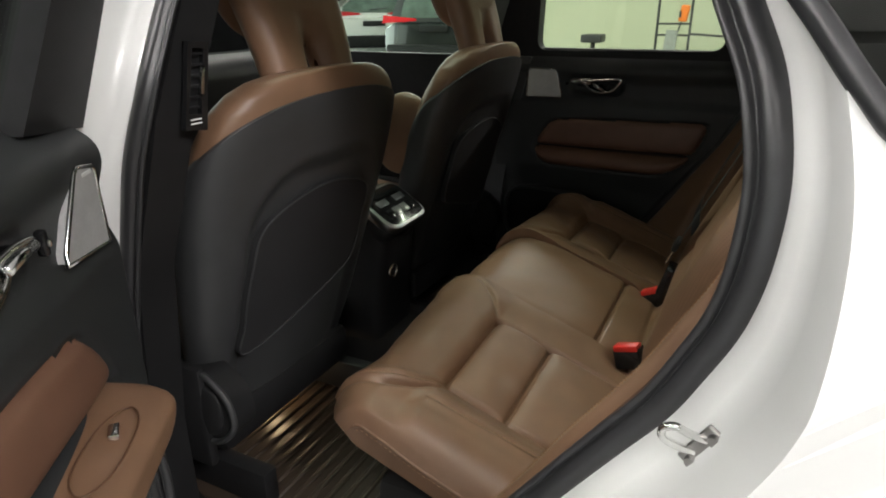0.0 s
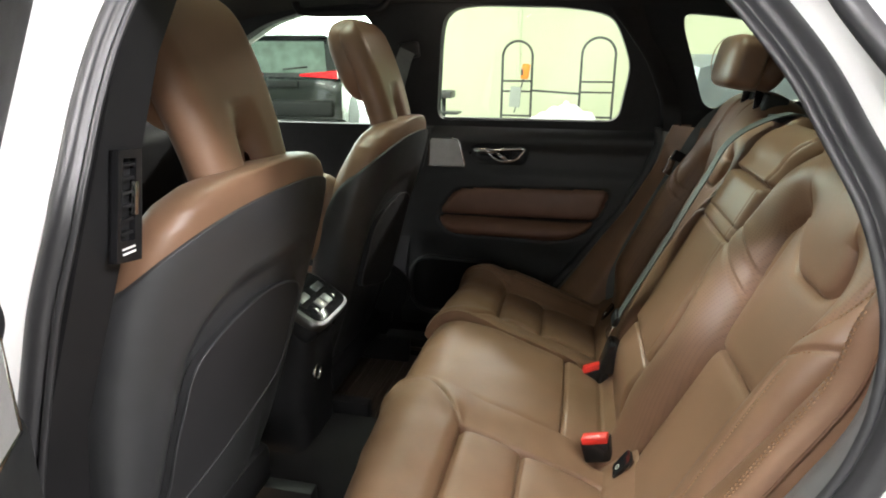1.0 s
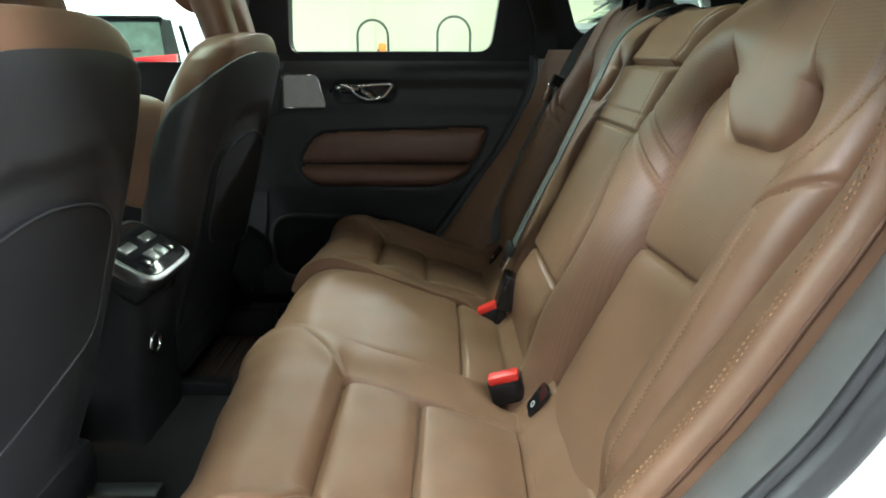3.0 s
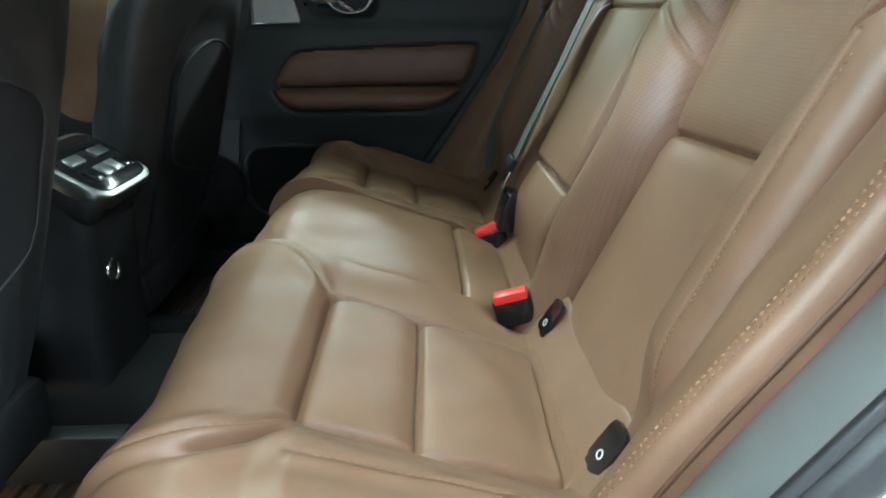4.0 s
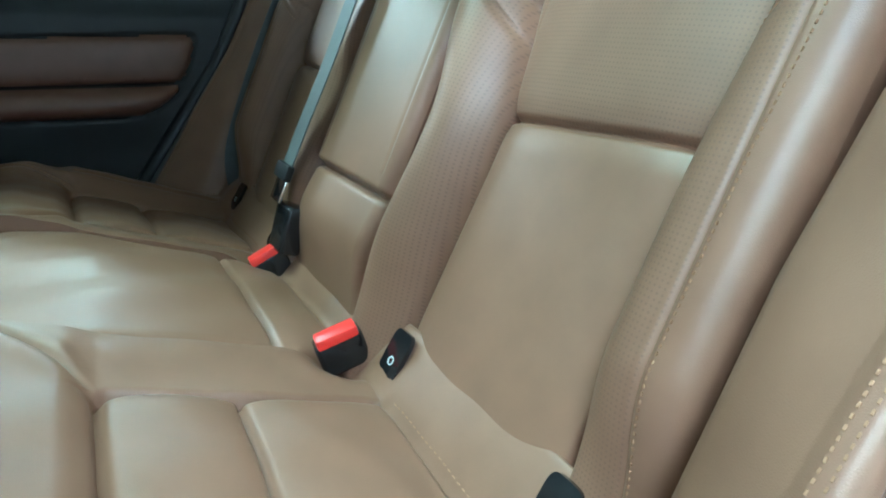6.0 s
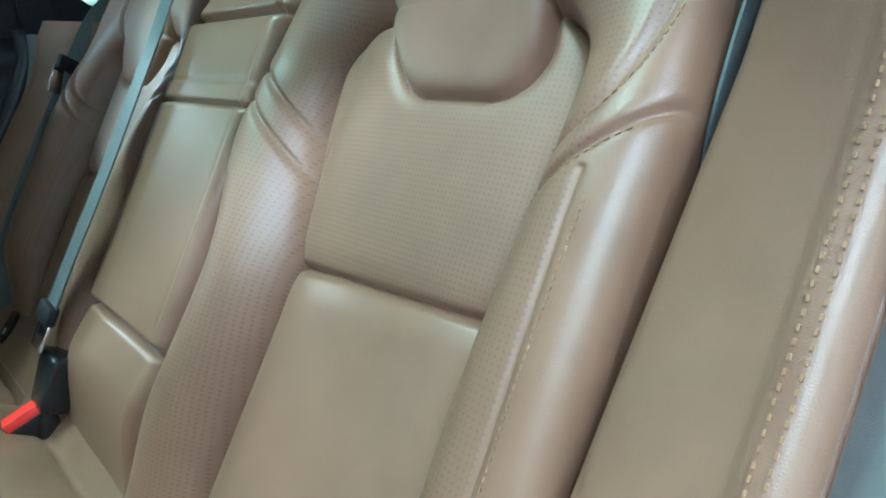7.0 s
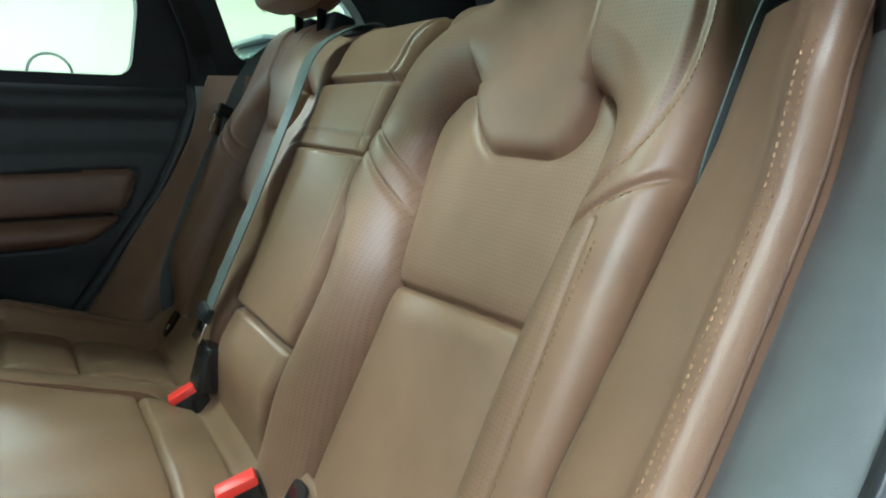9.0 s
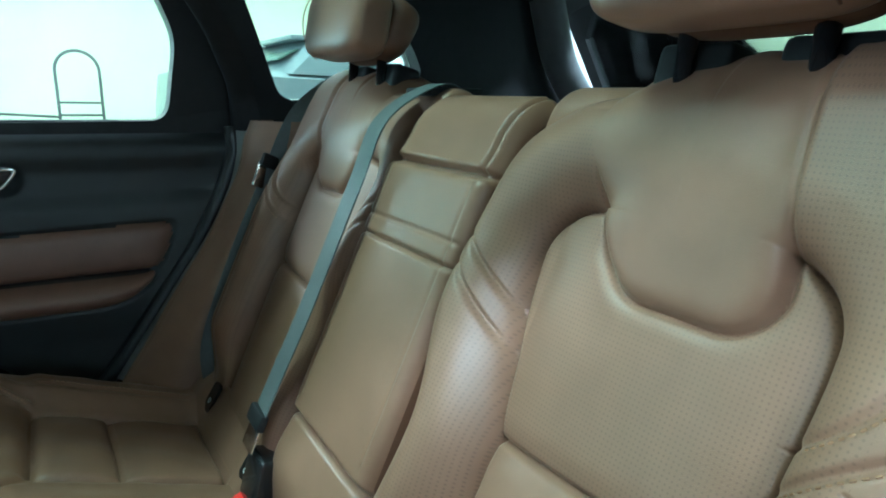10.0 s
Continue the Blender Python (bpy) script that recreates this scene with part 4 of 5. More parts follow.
part("far_door_sill", box((-0.22, 0.69, 0.378), (0.62, 0.07, 0.03), 0.008), PLASTIC, car, sharp=40)
part("underside", box((-0.3, 0, 0.29), (3.6, 1.55, 0.05), 0.01), PLASTIC, car)
part("bulkhead", box((-1.66, 0, 0.72), (0.05, 1.50, 0.76), 0.01), PLASTIC, car, "black bulkhead", sharp=40)
part("front_floor", box((-1.62, 0, 0.35), (0.9, 1.5, 0.03), 0.004), CARPET, car, "black carpet")
part("dashboard", box((-1.42, 0, 0.93), (0.42, 1.40, 0.30), 0.06, None, 4), PLASTIC, car, "black dashboard", sharp=40)
part("cowl", box((-2.0, 0, 0.85), (0.9, 1.66, 0.25), 0.06, None, 3), PAINT, car, "white painted bonnet", sharp=40)
# windscreen surround
for sgn in (-1, 1):
    part("windscreen_pillar", tube([(-1.06, sgn * 0.60, 1.44), (-1.43, sgn * 0.70, 1.05)], 0.036, 10, flat=0.7), PLASTIC, car, smooth=True)
part("windscreen_pane", prism([(-0.60, 0), (0.60, 0), (0.68, 1), (-0.68, 1)], [], lambda y, t, w: (-1.06 - 0.40 * t, y, 1.45 - 0.42 * t + w), 0.004), CLEAR, car, "clear windscreen").visible_shadow = False
for sx in (-1.45, 1.35):
    for sgn in (-1, 1):
        wheel = thing("wheel", (sx - 0.05, sgn * 0.78, 0.36), "black tyre on a silver alloy rim under the white car", "wheel", "car wheels")
        vs, fs = loft([((sx - 0.05, sgn * (0.67 + 0.03 * k), 0.36), r, r, (1, 0, 0), (0, 0, 1)) for k, r in enumerate((0.30, 0.345, 0.355, 0.357, 0.357, 0.355, 0.345, 0.30))], 40, 2.0)
        raw("tyre", vs, fs, RUBBER, wheel)
        vs, fs = loft([((sx - 0.05, sgn * (0.880 + 0.004 * k), 0.36), r, r, (1, 0, 0), (0, 0, 1)) for k, r in enumerate((0.25, 0.245, 0.06))], 30, 2.0)
        raw("rim", vs, fs, STEEL, wheel, "silver rim")

vent = thing("pillar_air_vent", (-0.36, -0.64, 1.08), "black air vent with a chrome slider in the pillar trim", "air vent")
VENT = [(-0.669, 1.084), (-0.634, 1.079), (-0.612, 1.188), (-0.645, 1.190)]


def on_pillar(y, z, w):
    return (-0.372 + w, y, z)


part("frame", prism(VENT, [[(-0.660, 1.104), (-0.640, 1.101), (-0.622, 1.180), (-0.640, 1.182)]], on_pillar, 0.010), GLOSS, vent, sharp=40)
part("backing", prism(VENT, [], on_pillar, 0.003), PLASTIC, vent)
for k in range(6):
    f = (k + 0.5) / 6
    part("slat", box(on_pillar(-0.650 + 0.019 * f, 1.103 + 0.078 * f, 0.005), (0.008, 0.018, 0.003), 0), PLASTIC, vent)
part("slider", box(on_pillar(-0.633, 1.142, 0.011), (0.006, 0.006, 0.034), 0.002, turn(-12, 0, 0)), CHROME, vent, "chrome slider", sharp=40)
for k in range(2):
    part("label_bar", box(on_pillar(-0.6505, 1.0955 - 0.005 * k, 0.0102), (0.001, 0.018, 0.0018), 0), WHITE, vent, "pale printed bar")

# striker on the jamb
st = thing("door_striker", (0.27, -0.77, 0.90), "zinc plated steel door striker on the white door jamb", "striker")
SR = turn(0, 28, -18)
sc = Vector((0.277, -0.772, 0.900))
part("plate", box(sc + SR @ Vector((0.004, 0, 0)), (0.020, 0.005, 0.046), 0.0024, SR, 3), STEEL, st, sharp=40)
loopp = [sc + SR @ Vector(p) for p in spline([(0.002, 0.0, 0.009), (-0.010, -0.009, 0.009), (-0.022, -0.015, 0.0085), (-0.027, -0.017, 0.0), (-0.022, -0.015, -0.0085), (-0.010, -0.009, -0.009), (0.002, 0, -0.009)], 6)]
part("loop", tube(loopp, 0.0034, 10), CHROME, st, "bright steel loop", smooth=True)
for k in (-1, 1):
    bm = bmesh.new()
    bmesh.ops.create_cone(bm, cap_ends=True, segments=16, radius1=0.006, radius2=0.0045, depth=0.005, matrix=Matrix.Translation(sc + SR @ Vector((0.005, -0.004, 0.016 * k))) @ SR.to_4x4() @ pose(0, 0, 0, 90))
    part("screw", bm, STEEL, st, sharp=40)


# ---- doors ----
def door(name, P, label, near):
    """A rear door's lining. P(u, z, w): u from its front edge, z up, w out of the lining into the car."""
    o = thing(name, P(0.3, 0.45, -0.05), label, "car door", "rear doors")

    def umax(z):
        return np.interp(z, [0.40, 0.58, 0.60, 0.84, 0.95, 1.04, 1.10], [0.36, 0.43, 0.45, 0.622, 0.682, 0.715, 0.71])

    u0 = 0.0 if near else -0.045

    def hull(u, z, lines):
        """The distance to a rounded convex outline: lines of (u, z, to u, to z), gone round clockwise."""
        d = None
        for a, b, c, e in lines:
            k = math.hypot(c - a, e - b)
            w = ((e - b) * -(u - a) + (c - a) * (z - b)) / k
            d = w if d is None else np.logaddexp(d * 90, w * 90) / 90
        return d
    INS = [(0.080, 0.806, 0.138, 0.888), (0.138, 0.890, 0.590, 0.903), (0.604, 0.90, 0.570, 0.806), (0.57, 0.808, 0.08, 0.806)]
    ARM = [(0.078, 0.803, 0.57, 0.806), (0.585, 0.81, 0.490, 0.738), (0.49, 0.743, 0.125, 0.746), (0.120, 0.744, 0.074, 0.803)]

    def h(u, z):
        ins = hull(u, z, INS)
        arm = hull(u, z, ARM)
        w = -0.050 * sstep(1.035, 1.10, z) ** 2 - 0.010 * sstep(0.93, 0.97, z) * (1 - sstep(1.0, 1.04, z))
        w = w + np.where(ins < 0, 0.010 * (1 - np.exp(ins / 0.012)), 0) + groove(ins, 0.004, 0.006)
        t = np.clip(-arm / (0.016 if near else 0.033), 0, 1)
        w = w + np.where(arm < 0, (0.074 if near else 0.056) * np.sqrt(np.maximum(0, 1 - (1 - t) ** 2)), 0) + groove(arm, 0.005, 0.006)
        low = rbox(u, z, 0.150, 0.562, 0.158, 0.092, 0.055)
        w = w - np.where(low < 0, 0.030 * (1 - np.exp(low / 0.010)), 0) - 0.012 * (1 - sstep(0.66, 0.75, z))
        cup = rbox(u, z, 0.27, 0.998, 0.085, 0.030, 0.028)
        w = w + np.where(cup < 0, -0.016 * (1 - np.exp(cup / 0.008)), 0)
        return w

    def fn(k, z):
        u = u0 + k * (umax(z) - u0)
        w = h(u, z)
        return np.array([tuple(P(a, b, c)) for a, b, c in zip(u, z, w)])

    def reg(k, z):
        u = u0 + k * (umax(z) - u0)
        ins = hull(u, z, INS)
        arm = hull(u, z, ARM)
        return np.where(arm < 0, 2, np.where(ins < 0, 1, np.where(z > 0.90, 3, 0)))
    # inserts and the far armrest take the shaded copy, the near armrest the lit one
    sheet(fn, np.linspace(0, 1, 150), np.linspace(0.42, 1.092, 150), reg,
          {0: ("lower_lining", DOORVINYL, "charcoal grained lower lining"), 1: ("insert", SHADED_LEATHER, "brown leather insert with shade put into its colour"), 2: ("armrest", LEATHER if near else SHADED_LEATHER, "brown leather armrest"), 3: ("upper_lining", DOORVINYL, "charcoal soft upper lining")},
          o, skirt=np.array(P(0, 0, -0.04)) - np.array(P(0, 0, 0)), skirt_mat=PLASTIC)

    def flat(loop, w0, w1):
        return prism(loop, [], lambda u, z, w: P(u, z, w0 + w), w1 - w0)
    # loudspeaker with a chrome rim
    spk = [(0.052, 0.957), (0.166, 0.957), (0.166, 0.966), (0.150, 1.03), (0.142, 1.040), (0.062, 1.042), (0.055, 1.036)]
    if near:
        spk = [(0.027, 0.948), (0.136, 0.960), (0.132, 0.972), (0.080, 1.040), (0.072, 1.045), (0.036, 1.040), (0.030, 1.034)]
    part("speaker_grille", flat([(spk[0][0] + 0.004 + (u - spk[0][0]) * 0.93, 0.999 + (z - 0.999) * 0.95) for u, z in spk], -0.010, 0.002), MESHGREY, o, "grey speaker mesh", sharp=40)
    part("speaker_rim", tube([P(u, z, 0.001) for u, z in spk], 0.0026, 8, closed=True), CHROME, o, "satin chrome rim", smooth=True)
    # pull handle in its cup
    rim = spline([(0.197, 1.011, 0), (0.225, 1.014, 0), (0.255, 1.012, 0), (0.30, 1.016, 0), (0.343, 1.018, 0), (0.336, 1.0, 0), (0.318, 0.984, 0), (0.280, 0.979, 0), (0.252, 0.990, 0), (0.236, 1.004, 0), (0.21, 1.004, 0)], 5, closed=True)
    part("handle_rim", tube([P(p.x, p.y, 0.006) for p in rim], 0.0042, 8, closed=True), CHROME, o, "chrome handle rim", smooth=True)
    part("handle_cup", flat([(0.29 + (p.x - 0.29) * 0.95, 0.999 + (p.y - 0.999) * 0.9) for p in rim], -0.012, -0.004), GLOSS, o, "gloss black handle cup", sharp=40)
    bar = [P(u, z, w) for u, z, w in ((0.200, 1.0085, 0.008), (0.230, 1.009, 0.012), (0.258, 1.006, 0.013))]
    part("handle_lever", tube(bar, 0.0065, 10, flat=0.8), CHROME, o, "chrome lever", smooth=True)
    bar = [P(u, z, w) for u, z, w in ((0.262, 1.004, 0.006), (0.278, 0.995, 0.014), (0.296, 0.986, 0.006))]
    part("handle_web", tube(bar, 0.0055, 10), CHROME, o, smooth=True)
    part("lock_button", tube([P(0.182, 1.0, -0.002), P(0.182, 1.0, 0.004)], 0.004, 10), GLOSS, o, smooth=True)
    # lip of the door pocket
    lip = spline([(0.30, 0.495, 0), (0.25, 0.472, 0), (0.06, 0.470, 0), (0.004, 0.50, 0), (-0.010, 0.56, 0), (0.002, 0.632, 0), (0.055, 0.658, 0), (0.16, 0.656, 0), (0.25, 0.655, 0)], 6)
    part("pocket_lip", tube([P(p.x, p.y, -0.006) for p in lip], 0.0065, 8), SHELL, o, "charcoal pocket lip", smooth=True)
    # window frame and pane
    if near:
        part("window_frame_post", prism([(-0.03, 1.07), (0.105, 1.085), (0.085, 1.30), (0.10, 1.46), (0.03, 1.46), (-0.03, 1.30)], [], lambda u, z, w: P(u, z, -0.070 + w + 0.40 * max(0, z - 1.09)), 0.045), PLASTIC, o, "black window frame", sharp=40)
        part("window_frame_top", prism([(0.05, 1.40), (0.35, 1.43), (0.62, 1.38), (0.63, 1.42), (0.35, 1.475), (0.05, 1.46)], [], lambda u, z, w: P(u, z, -0.069 + w + 0.40 * max(0, z - 1.09)), 0.043), PLASTIC, o, "black window frame", sharp=40)
        pane = part("window_pane", prism([(0.08, 1.08), (0.68, 1.08), (0.60, 1.38), (0.36, 1.43), (0.09, 1.42)], [], lambda u, z, w: P(u, z, -0.056 + w + 0.40 * max(0, z - 1.09)), 0.004), CLEAR, o, "greenish window glass")
        pane.visible_shadow = False
        part("outer_panel", prism([(-0.02, 0.40), (0.40, 0.40), (0.70, 1.0), (0.70, 1.085), (-0.02, 1.085)], [], lambda u, z, w: P(u, z, -0.13 + w), 0.06), PAINT, o, "white painted outer panel", sharp=40)
        part("lock_surround", box(Vector(P(0.168, 0.998, 0.0)), (0.010, 0.010, 0.026), 0.003, turn(0, 0, -56)), GLOSS, o, sharp=40)
        part("lock_pin", box(Vector(P(0.168, 0.998, 0.006)), (0.005, 0.005, 0.008), 0.002, turn(0, 0, -56)), CHROME, o, "bright lock pin", sharp=40)
        part("grille_mark", box(Vector(P(0.056, 1.036, 0.004)), (0.022, 0.001, 0.004), 0, turn(0, 0, -56)), WHITE, o, "pale printed bar")
        part("glass_strip", tube([P(0.115, 1.096, -0.045), P(0.68, 1.096, -0.045)], 0.006, 8), CHROME, o, "bright strip below the glass", smooth=True)
        part("window_switch", box(Vector(P(0.205, 0.8105, 0.040)), (0.022, 0.011, 0.007), 0.002, turn(0, 0, -40)), CHROME, o, "chrome window switch", sharp=40)
        ov = spline([(0.158, 0, 0.040), (0.19, 0, 0.058), (0.26, 0, 0.058), (0.29, 0, 0.040), (0.26, 0, 0.020), (0.19, 0, 0.020)], 6, closed=True)
        part("switch_surround", tube([P(p.x, 0.8065, p.z) for p in ov], 0.0012, 6, closed=True), LEATHER_DARK, o, smooth=True)
    else:
        part("window_sill_seal", box(Vector(P(0.34, 1.094, -0.052)), (0.66, 0.03, 0.014), 0.004), PLASTIC, o, sharp=40)
        edge = [P(float(umax(z)) + 0.012, float(z), 0.0) for z in np.linspace(0.44, 1.09, 40)]
        part("edge_seal", tube(edge, 0.016, 8), RUBBER, o, "black rubber edge seal", smooth=True)
    return o


door("rear_door", lambda u, z, w: (-0.438 + u, 0.70 - w, z + 0.006), "closed charcoal rear door lining with brown armrest and chrome handle", False)
HX, HY, HA = -0.390, -0.770, radians(56)
door("rear_door", lambda u, z, w: (HX + u * math.cos(HA) + w * math.sin(HA), HY - u * math.sin(HA) + w * math.cos(HA), z + 0.028), "open charcoal rear door with brown armrest and window switch", True)


# ---- front seats ----
def front_seat(y0):
    o = thing("front_bucket_chair", (-0.55, y0, 0.36), "front seat with charcoal back shell, brown leather and pocket", "car seat", "front seats")

    def xr(z):
        return -0.338 - 0.29 * (1.05 - z) - 0.9 * max(0, z - 1.04) ** 1.6
    prof = [(0.47, 0.165, 0.045), (0.50, 0.188, 0.055), (0.58, 0.210, 0.062), (0.68, 0.226, 0.068), (0.80, 0.242, 0.072), (0.90, 0.252, 0.072), (0.97, 0.250, 0.068),
            (1.01, 0.243, 0.064), (1.04, 0.232, 0.060), (1.065, 0.217, 0.056), (1.085, 0.195, 0.050), (1.100, 0.163, 0.042), (1.110, 0.120, 0.030), (1.114, 0.06, 0.015)]
    def at(t, z, out=0.0):
        w = float(np.interp(z, [p[0] for p in prof], [p[1] for p in prof]))
        d = float(np.interp(z, [p[0] for p in prof], [p[2] for p in prof]))
        c, s = math.cos(t), math.sin(t)
        yy = w * math.copysign(abs(s) ** (2 / 2.7), s)
        xx = d * math.copysign(abs(c) ** (2 / 2.7), c)
        if c > 0:
            de = float(rbox(yy, z, 0, 0.70, 0.172, 0.265, 0.11))
            xx -= 0.017 * float(sstep(0.016, -0.024, de))
        return (xr(z) - d + xx + out * c, y0 + yy + out * s, z)

    zs = np.concatenate([np.linspace(0.47, 1.04, 60), np.linspace(1.04, 1.114, 26)[1:]])
    sides = 96
    verts = [at(2 * math.pi * k / sides, z) for z in zs for k in range(sides)]
    faces = [(i * sides + k, i * sides + (k + 1) % sides, (i + 1) * sides + (k + 1) % sides, (i + 1) * sides + k) for i in range(len(zs) - 1) for k in range(sides)]
    faces.append(tuple((len(zs) - 1) * sides + k for k in range(sides)))
    raw("backrest", verts, faces, LEATHER, o, "brown leather backrest")
    cols = 90
    verts = []
    zs = np.concatenate([np.linspace(0.47, 0.86, 50), 0.86 + 0.218 * np.sin(np.linspace(0, math.pi / 2, 50))[1:]])
    for z in zs:
        span = radians(126) * math.sqrt(max(0.0, 1 - max(0.0, (z - 0.86) / 0.218) ** 1.7))
        for k in range(cols + 1):
            f = 2 * k / cols - 1
            edge = 1 - float(sstep(0.94, 1.0, np.array(abs(f))))
            verts.append(at(span * f, z, 0.0005 + 0.0045 * edge))
    faces = [(i * (cols + 1) + k, i * (cols + 1) + k + 1, (i + 1) * (cols + 1) + k + 1, (i + 1) * (cols + 1) + k) for i in range(len(zs) - 1) for k in range(cols)]
    raw("back_shell", verts, faces, SHELL, o, "charcoal vinyl back shell")
    # map pocket
    pk = spline([(-0.150, 0.630, 0), (0.085, 0.690, 0), (0.142, 0.725, 0), (0.150, 0.80, 0), (0.140, 0.88, 0), (0.0, 0.915, 0), (-0.140, 0.88, 0), (-0.165, 0.80, 0), (-0.168, 0.70, 0)], 6, closed=True)
    mir = -1 if y0 > 0 else 1
    loop = [(mir * p.x, p.y) for p in pk]
    part("map_pocket", prism(loop, [], lambda y, z, w: (xr(z) - 0.020 + w + 0.006 * math.cos(y / 0.16 * 1.2), y0 + y, z), 0.012), CLOTH, o, "black cloth map pocket", sharp=40)
    part("pocket_piping", tube([(xr(z) - 0.007 + 0.006 * math.cos(y / 0.16 * 1.2), y0 + y, z) for y, z in loop], 0.0017, 6, closed=True), SHELL, o, "charcoal piping", smooth=True)
    # headrest: a spine that forks into two short legs, leaning forward
    S = np.linspace(0, 1, 60)
    verts, faces, cols2 = [], [], 26
    for side in (-1, 1):
        for k in (-1, 1):
            b = len(verts)
            for s in S:
                z = 1.072 + 0.268 * s
                notch = 0.022 * math.sqrt(max(0.0, 1 - (s / 0.26) ** 4))
                wide = 0.106 + 0.014 * float(sstep(0.0, 0.75, np.array(s)))
                wide *= math.sqrt(max(0.0, 1 - max(0.0, (s - 0.74) / 0.26) ** 2.8))
                for q in range(cols2 + 1):
                    y = notch + (wide - notch) * 0.5 * (1 - math.cos(math.pi * q / cols2))
                    e = min(wide - y, (1 - s) * 0.16)
                    if s < 0.42:
                        e = min(e, ((abs(y / 0.022) ** 3 + (s / 0.26) ** 3) ** (1 / 3) - 1) * 0.030)
                    t = 1 - min(1.0, max(0.0, e) / 0.036)
                    deep = (0.030 + 0.002 * s) * math.sqrt(max(0.0, 1 - t * t))
                    verts.append((-0.390 - 0.050 * s - 0.050 * s * s + side * deep * 0.93, y0 + k * y, z + side * deep * 0.37))
            w = cols2 + 1
            faces += [(b + i * w + q, b + i * w + q + 1, b + (i + 1) * w + q + 1, b + (i + 1) * w + q) for i in range(59) for q in range(cols2)]
    bm = bmesh.new()
    vv = [bm.verts.new(v) for v in verts]
    for f in faces:
        bm.faces.new([vv[q] for q in f])
    bmesh.ops.remove_doubles(bm, verts=bm.verts, dist=0.0003)
    part("headrest_spine", bm, LEATHER, o, "brown leather headrest back on two legs", smooth=True)
    raw("headrest_pad", *pad((-0.472, y0, 1.246), (0.044, 0.114, 0.098), -20, 3.0), LEATHER, o, "stuffed headrest pad")
    if y0 > 0:
        raw("side_bolster", *pad((-0.520, y0 - 0.212, 0.900), (0.070, 0.036, 0.105), 15, 2.4), LEATHER, o, "stuffed leather side bolster")
    # cushion, base and hinge cover
    part("cushion", box((-0.80, y0, 0.575), (0.46, 0.47, 0.13), 0.05, turn(0, 6, 0), 4), LEATHER, o, "brown leather cushion", sharp=50)
    part("base", box((-0.72, y0, 0.47), (0.44, 0.40, 0.09), 0.02, None, 2), PLASTIC, o, "black seat base", sharp=40)
    for k in (-1, 1):
        part("rail", box((-0.66, y0 + k * 0.19, 0.382), (0.50, 0.035, 0.076), 0.006), PLASTIC, o, "black seat rail", sharp=40)
    s = -1 if y0 < 0 else 1
    hinge = rounded([(-0.575, 0.625), (-0.475, 0.640), (-0.425, 0.600), (-0.415, 0.545), (-0.455, 0.500), (-0.56, 0.490), (-0.60, 0.545)], 0.022, 4)
    part("hinge_cover", prism(hinge, [], lambda x, z, w: (x, y0 + s * (0.196 + w), z), 0.046), PLASTIC, o, "black plastic hinge cover", sharp=30)
    part("hinge_rim", tube([(x, y0 + s * 0.243, z) for x, z in widened(hinge, 0.95)], 0.006, 8, closed=True), SHELL, o, "charcoal rim", smooth=True)
    vs, fs = pad((-0.505, y0 + s * 0.242, 0.562), (0.058, 0.010, 0.052), 0, 2.6)
    raw("hinge_cap", vs, fs, PLASTIC, o)
    part("side_shield", box((-0.76, y0 + s * 0.243, 0.545), (0.56, 0.022, 0.20), 0.01), PLASTIC, o, "black plastic side shield", sharp=40)
    return o


for y0 in (-0.368, 0.358):
    front_seat(y0).location.z += 0.026

# ---- centre console ----
con = thing("centre_console", (-0.50, 0, 0.36), "black centre console with chrome-rimmed rear climate panel", "console")
secs = [((-0.555, 0, 0.36), 0.095, 0.088, (1, 0, 0), (0, 1, 0)), ((-0.555, 0, 0.55), 0.092, 0.086, (1, 0, 0), (0, 1, 0)), ((-0.55, 0, 0.65), 0.098, 0.084, (1, 0, 0), (0, 1, 0)),
        ((-0.545, 0, 0.728), 0.100, 0.083, (1, 0, 0), (0, 1, 0)), ((-0.545, 0, 0.750), 0.098, 0.081, (1, 0, 0), (0, 1, 0))]
vs, fs = loft(secs, 48, 5.0)
raw("body", vs, fs, PLASTIC, con, "black plastic body", sharp=50)
CR = turn(0, 33, 0)
cc = Vector((-0.475, 0.004, 0.780))


def cpos(a, b, c):
    return cc + CR @ Vector((a, b, c))


part("panel_base", box(cc - CR @ Vector((0.01, 0, 0.028)), (0.138, 0.172, 0.05), 0.018, CR, 3), PLASTIC, con, sharp=40)
cx, cy, cz = (CR @ Vector(v) for v in ((1, 0, 0), (0, 1, 0), (0, 0, 1)))
vs, fs = loft([(cc + cz * h, 0.064 + g, 0.086 + g, cx, cy) for h, g in ((-0.030, -0.006), (-0.010, 0.0), (0.002, 0.0005), (0.006, -0.001), (0.008, -0.005))], 56, 5.0)
raw("surround", vs, fs, SATIN, con, "satin metal surround", sharp=40)
vs, fs = loft([(cc + cz * h, 0.055 + g, 0.077 + g, cx, cy) for h, g in ((0.0, 0.0), (0.0095, 0.0), (0.0105, -0.002))], 56, 5.0)
raw("control_face", vs, fs, GLOSS, con, "gloss black control face", sharp=40)
for k in (-1.5, -0.5, 0.5, 1.5):
    part("key", box(cpos(0.022, k * 0.030, 0.0115), (0.024, 0.026, 0.006), 0.002, CR), SATIN if abs(k) == 0.5 else GLOSS, con, "satin climate key", sharp=40)
for k in (-1, 1):
    part("key", box(cpos(-0.012, k * 0.036, 0.011), (0.018, 0.040, 0.005), 0.002, CR), SATIN, con, "satin climate key", sharp=40)
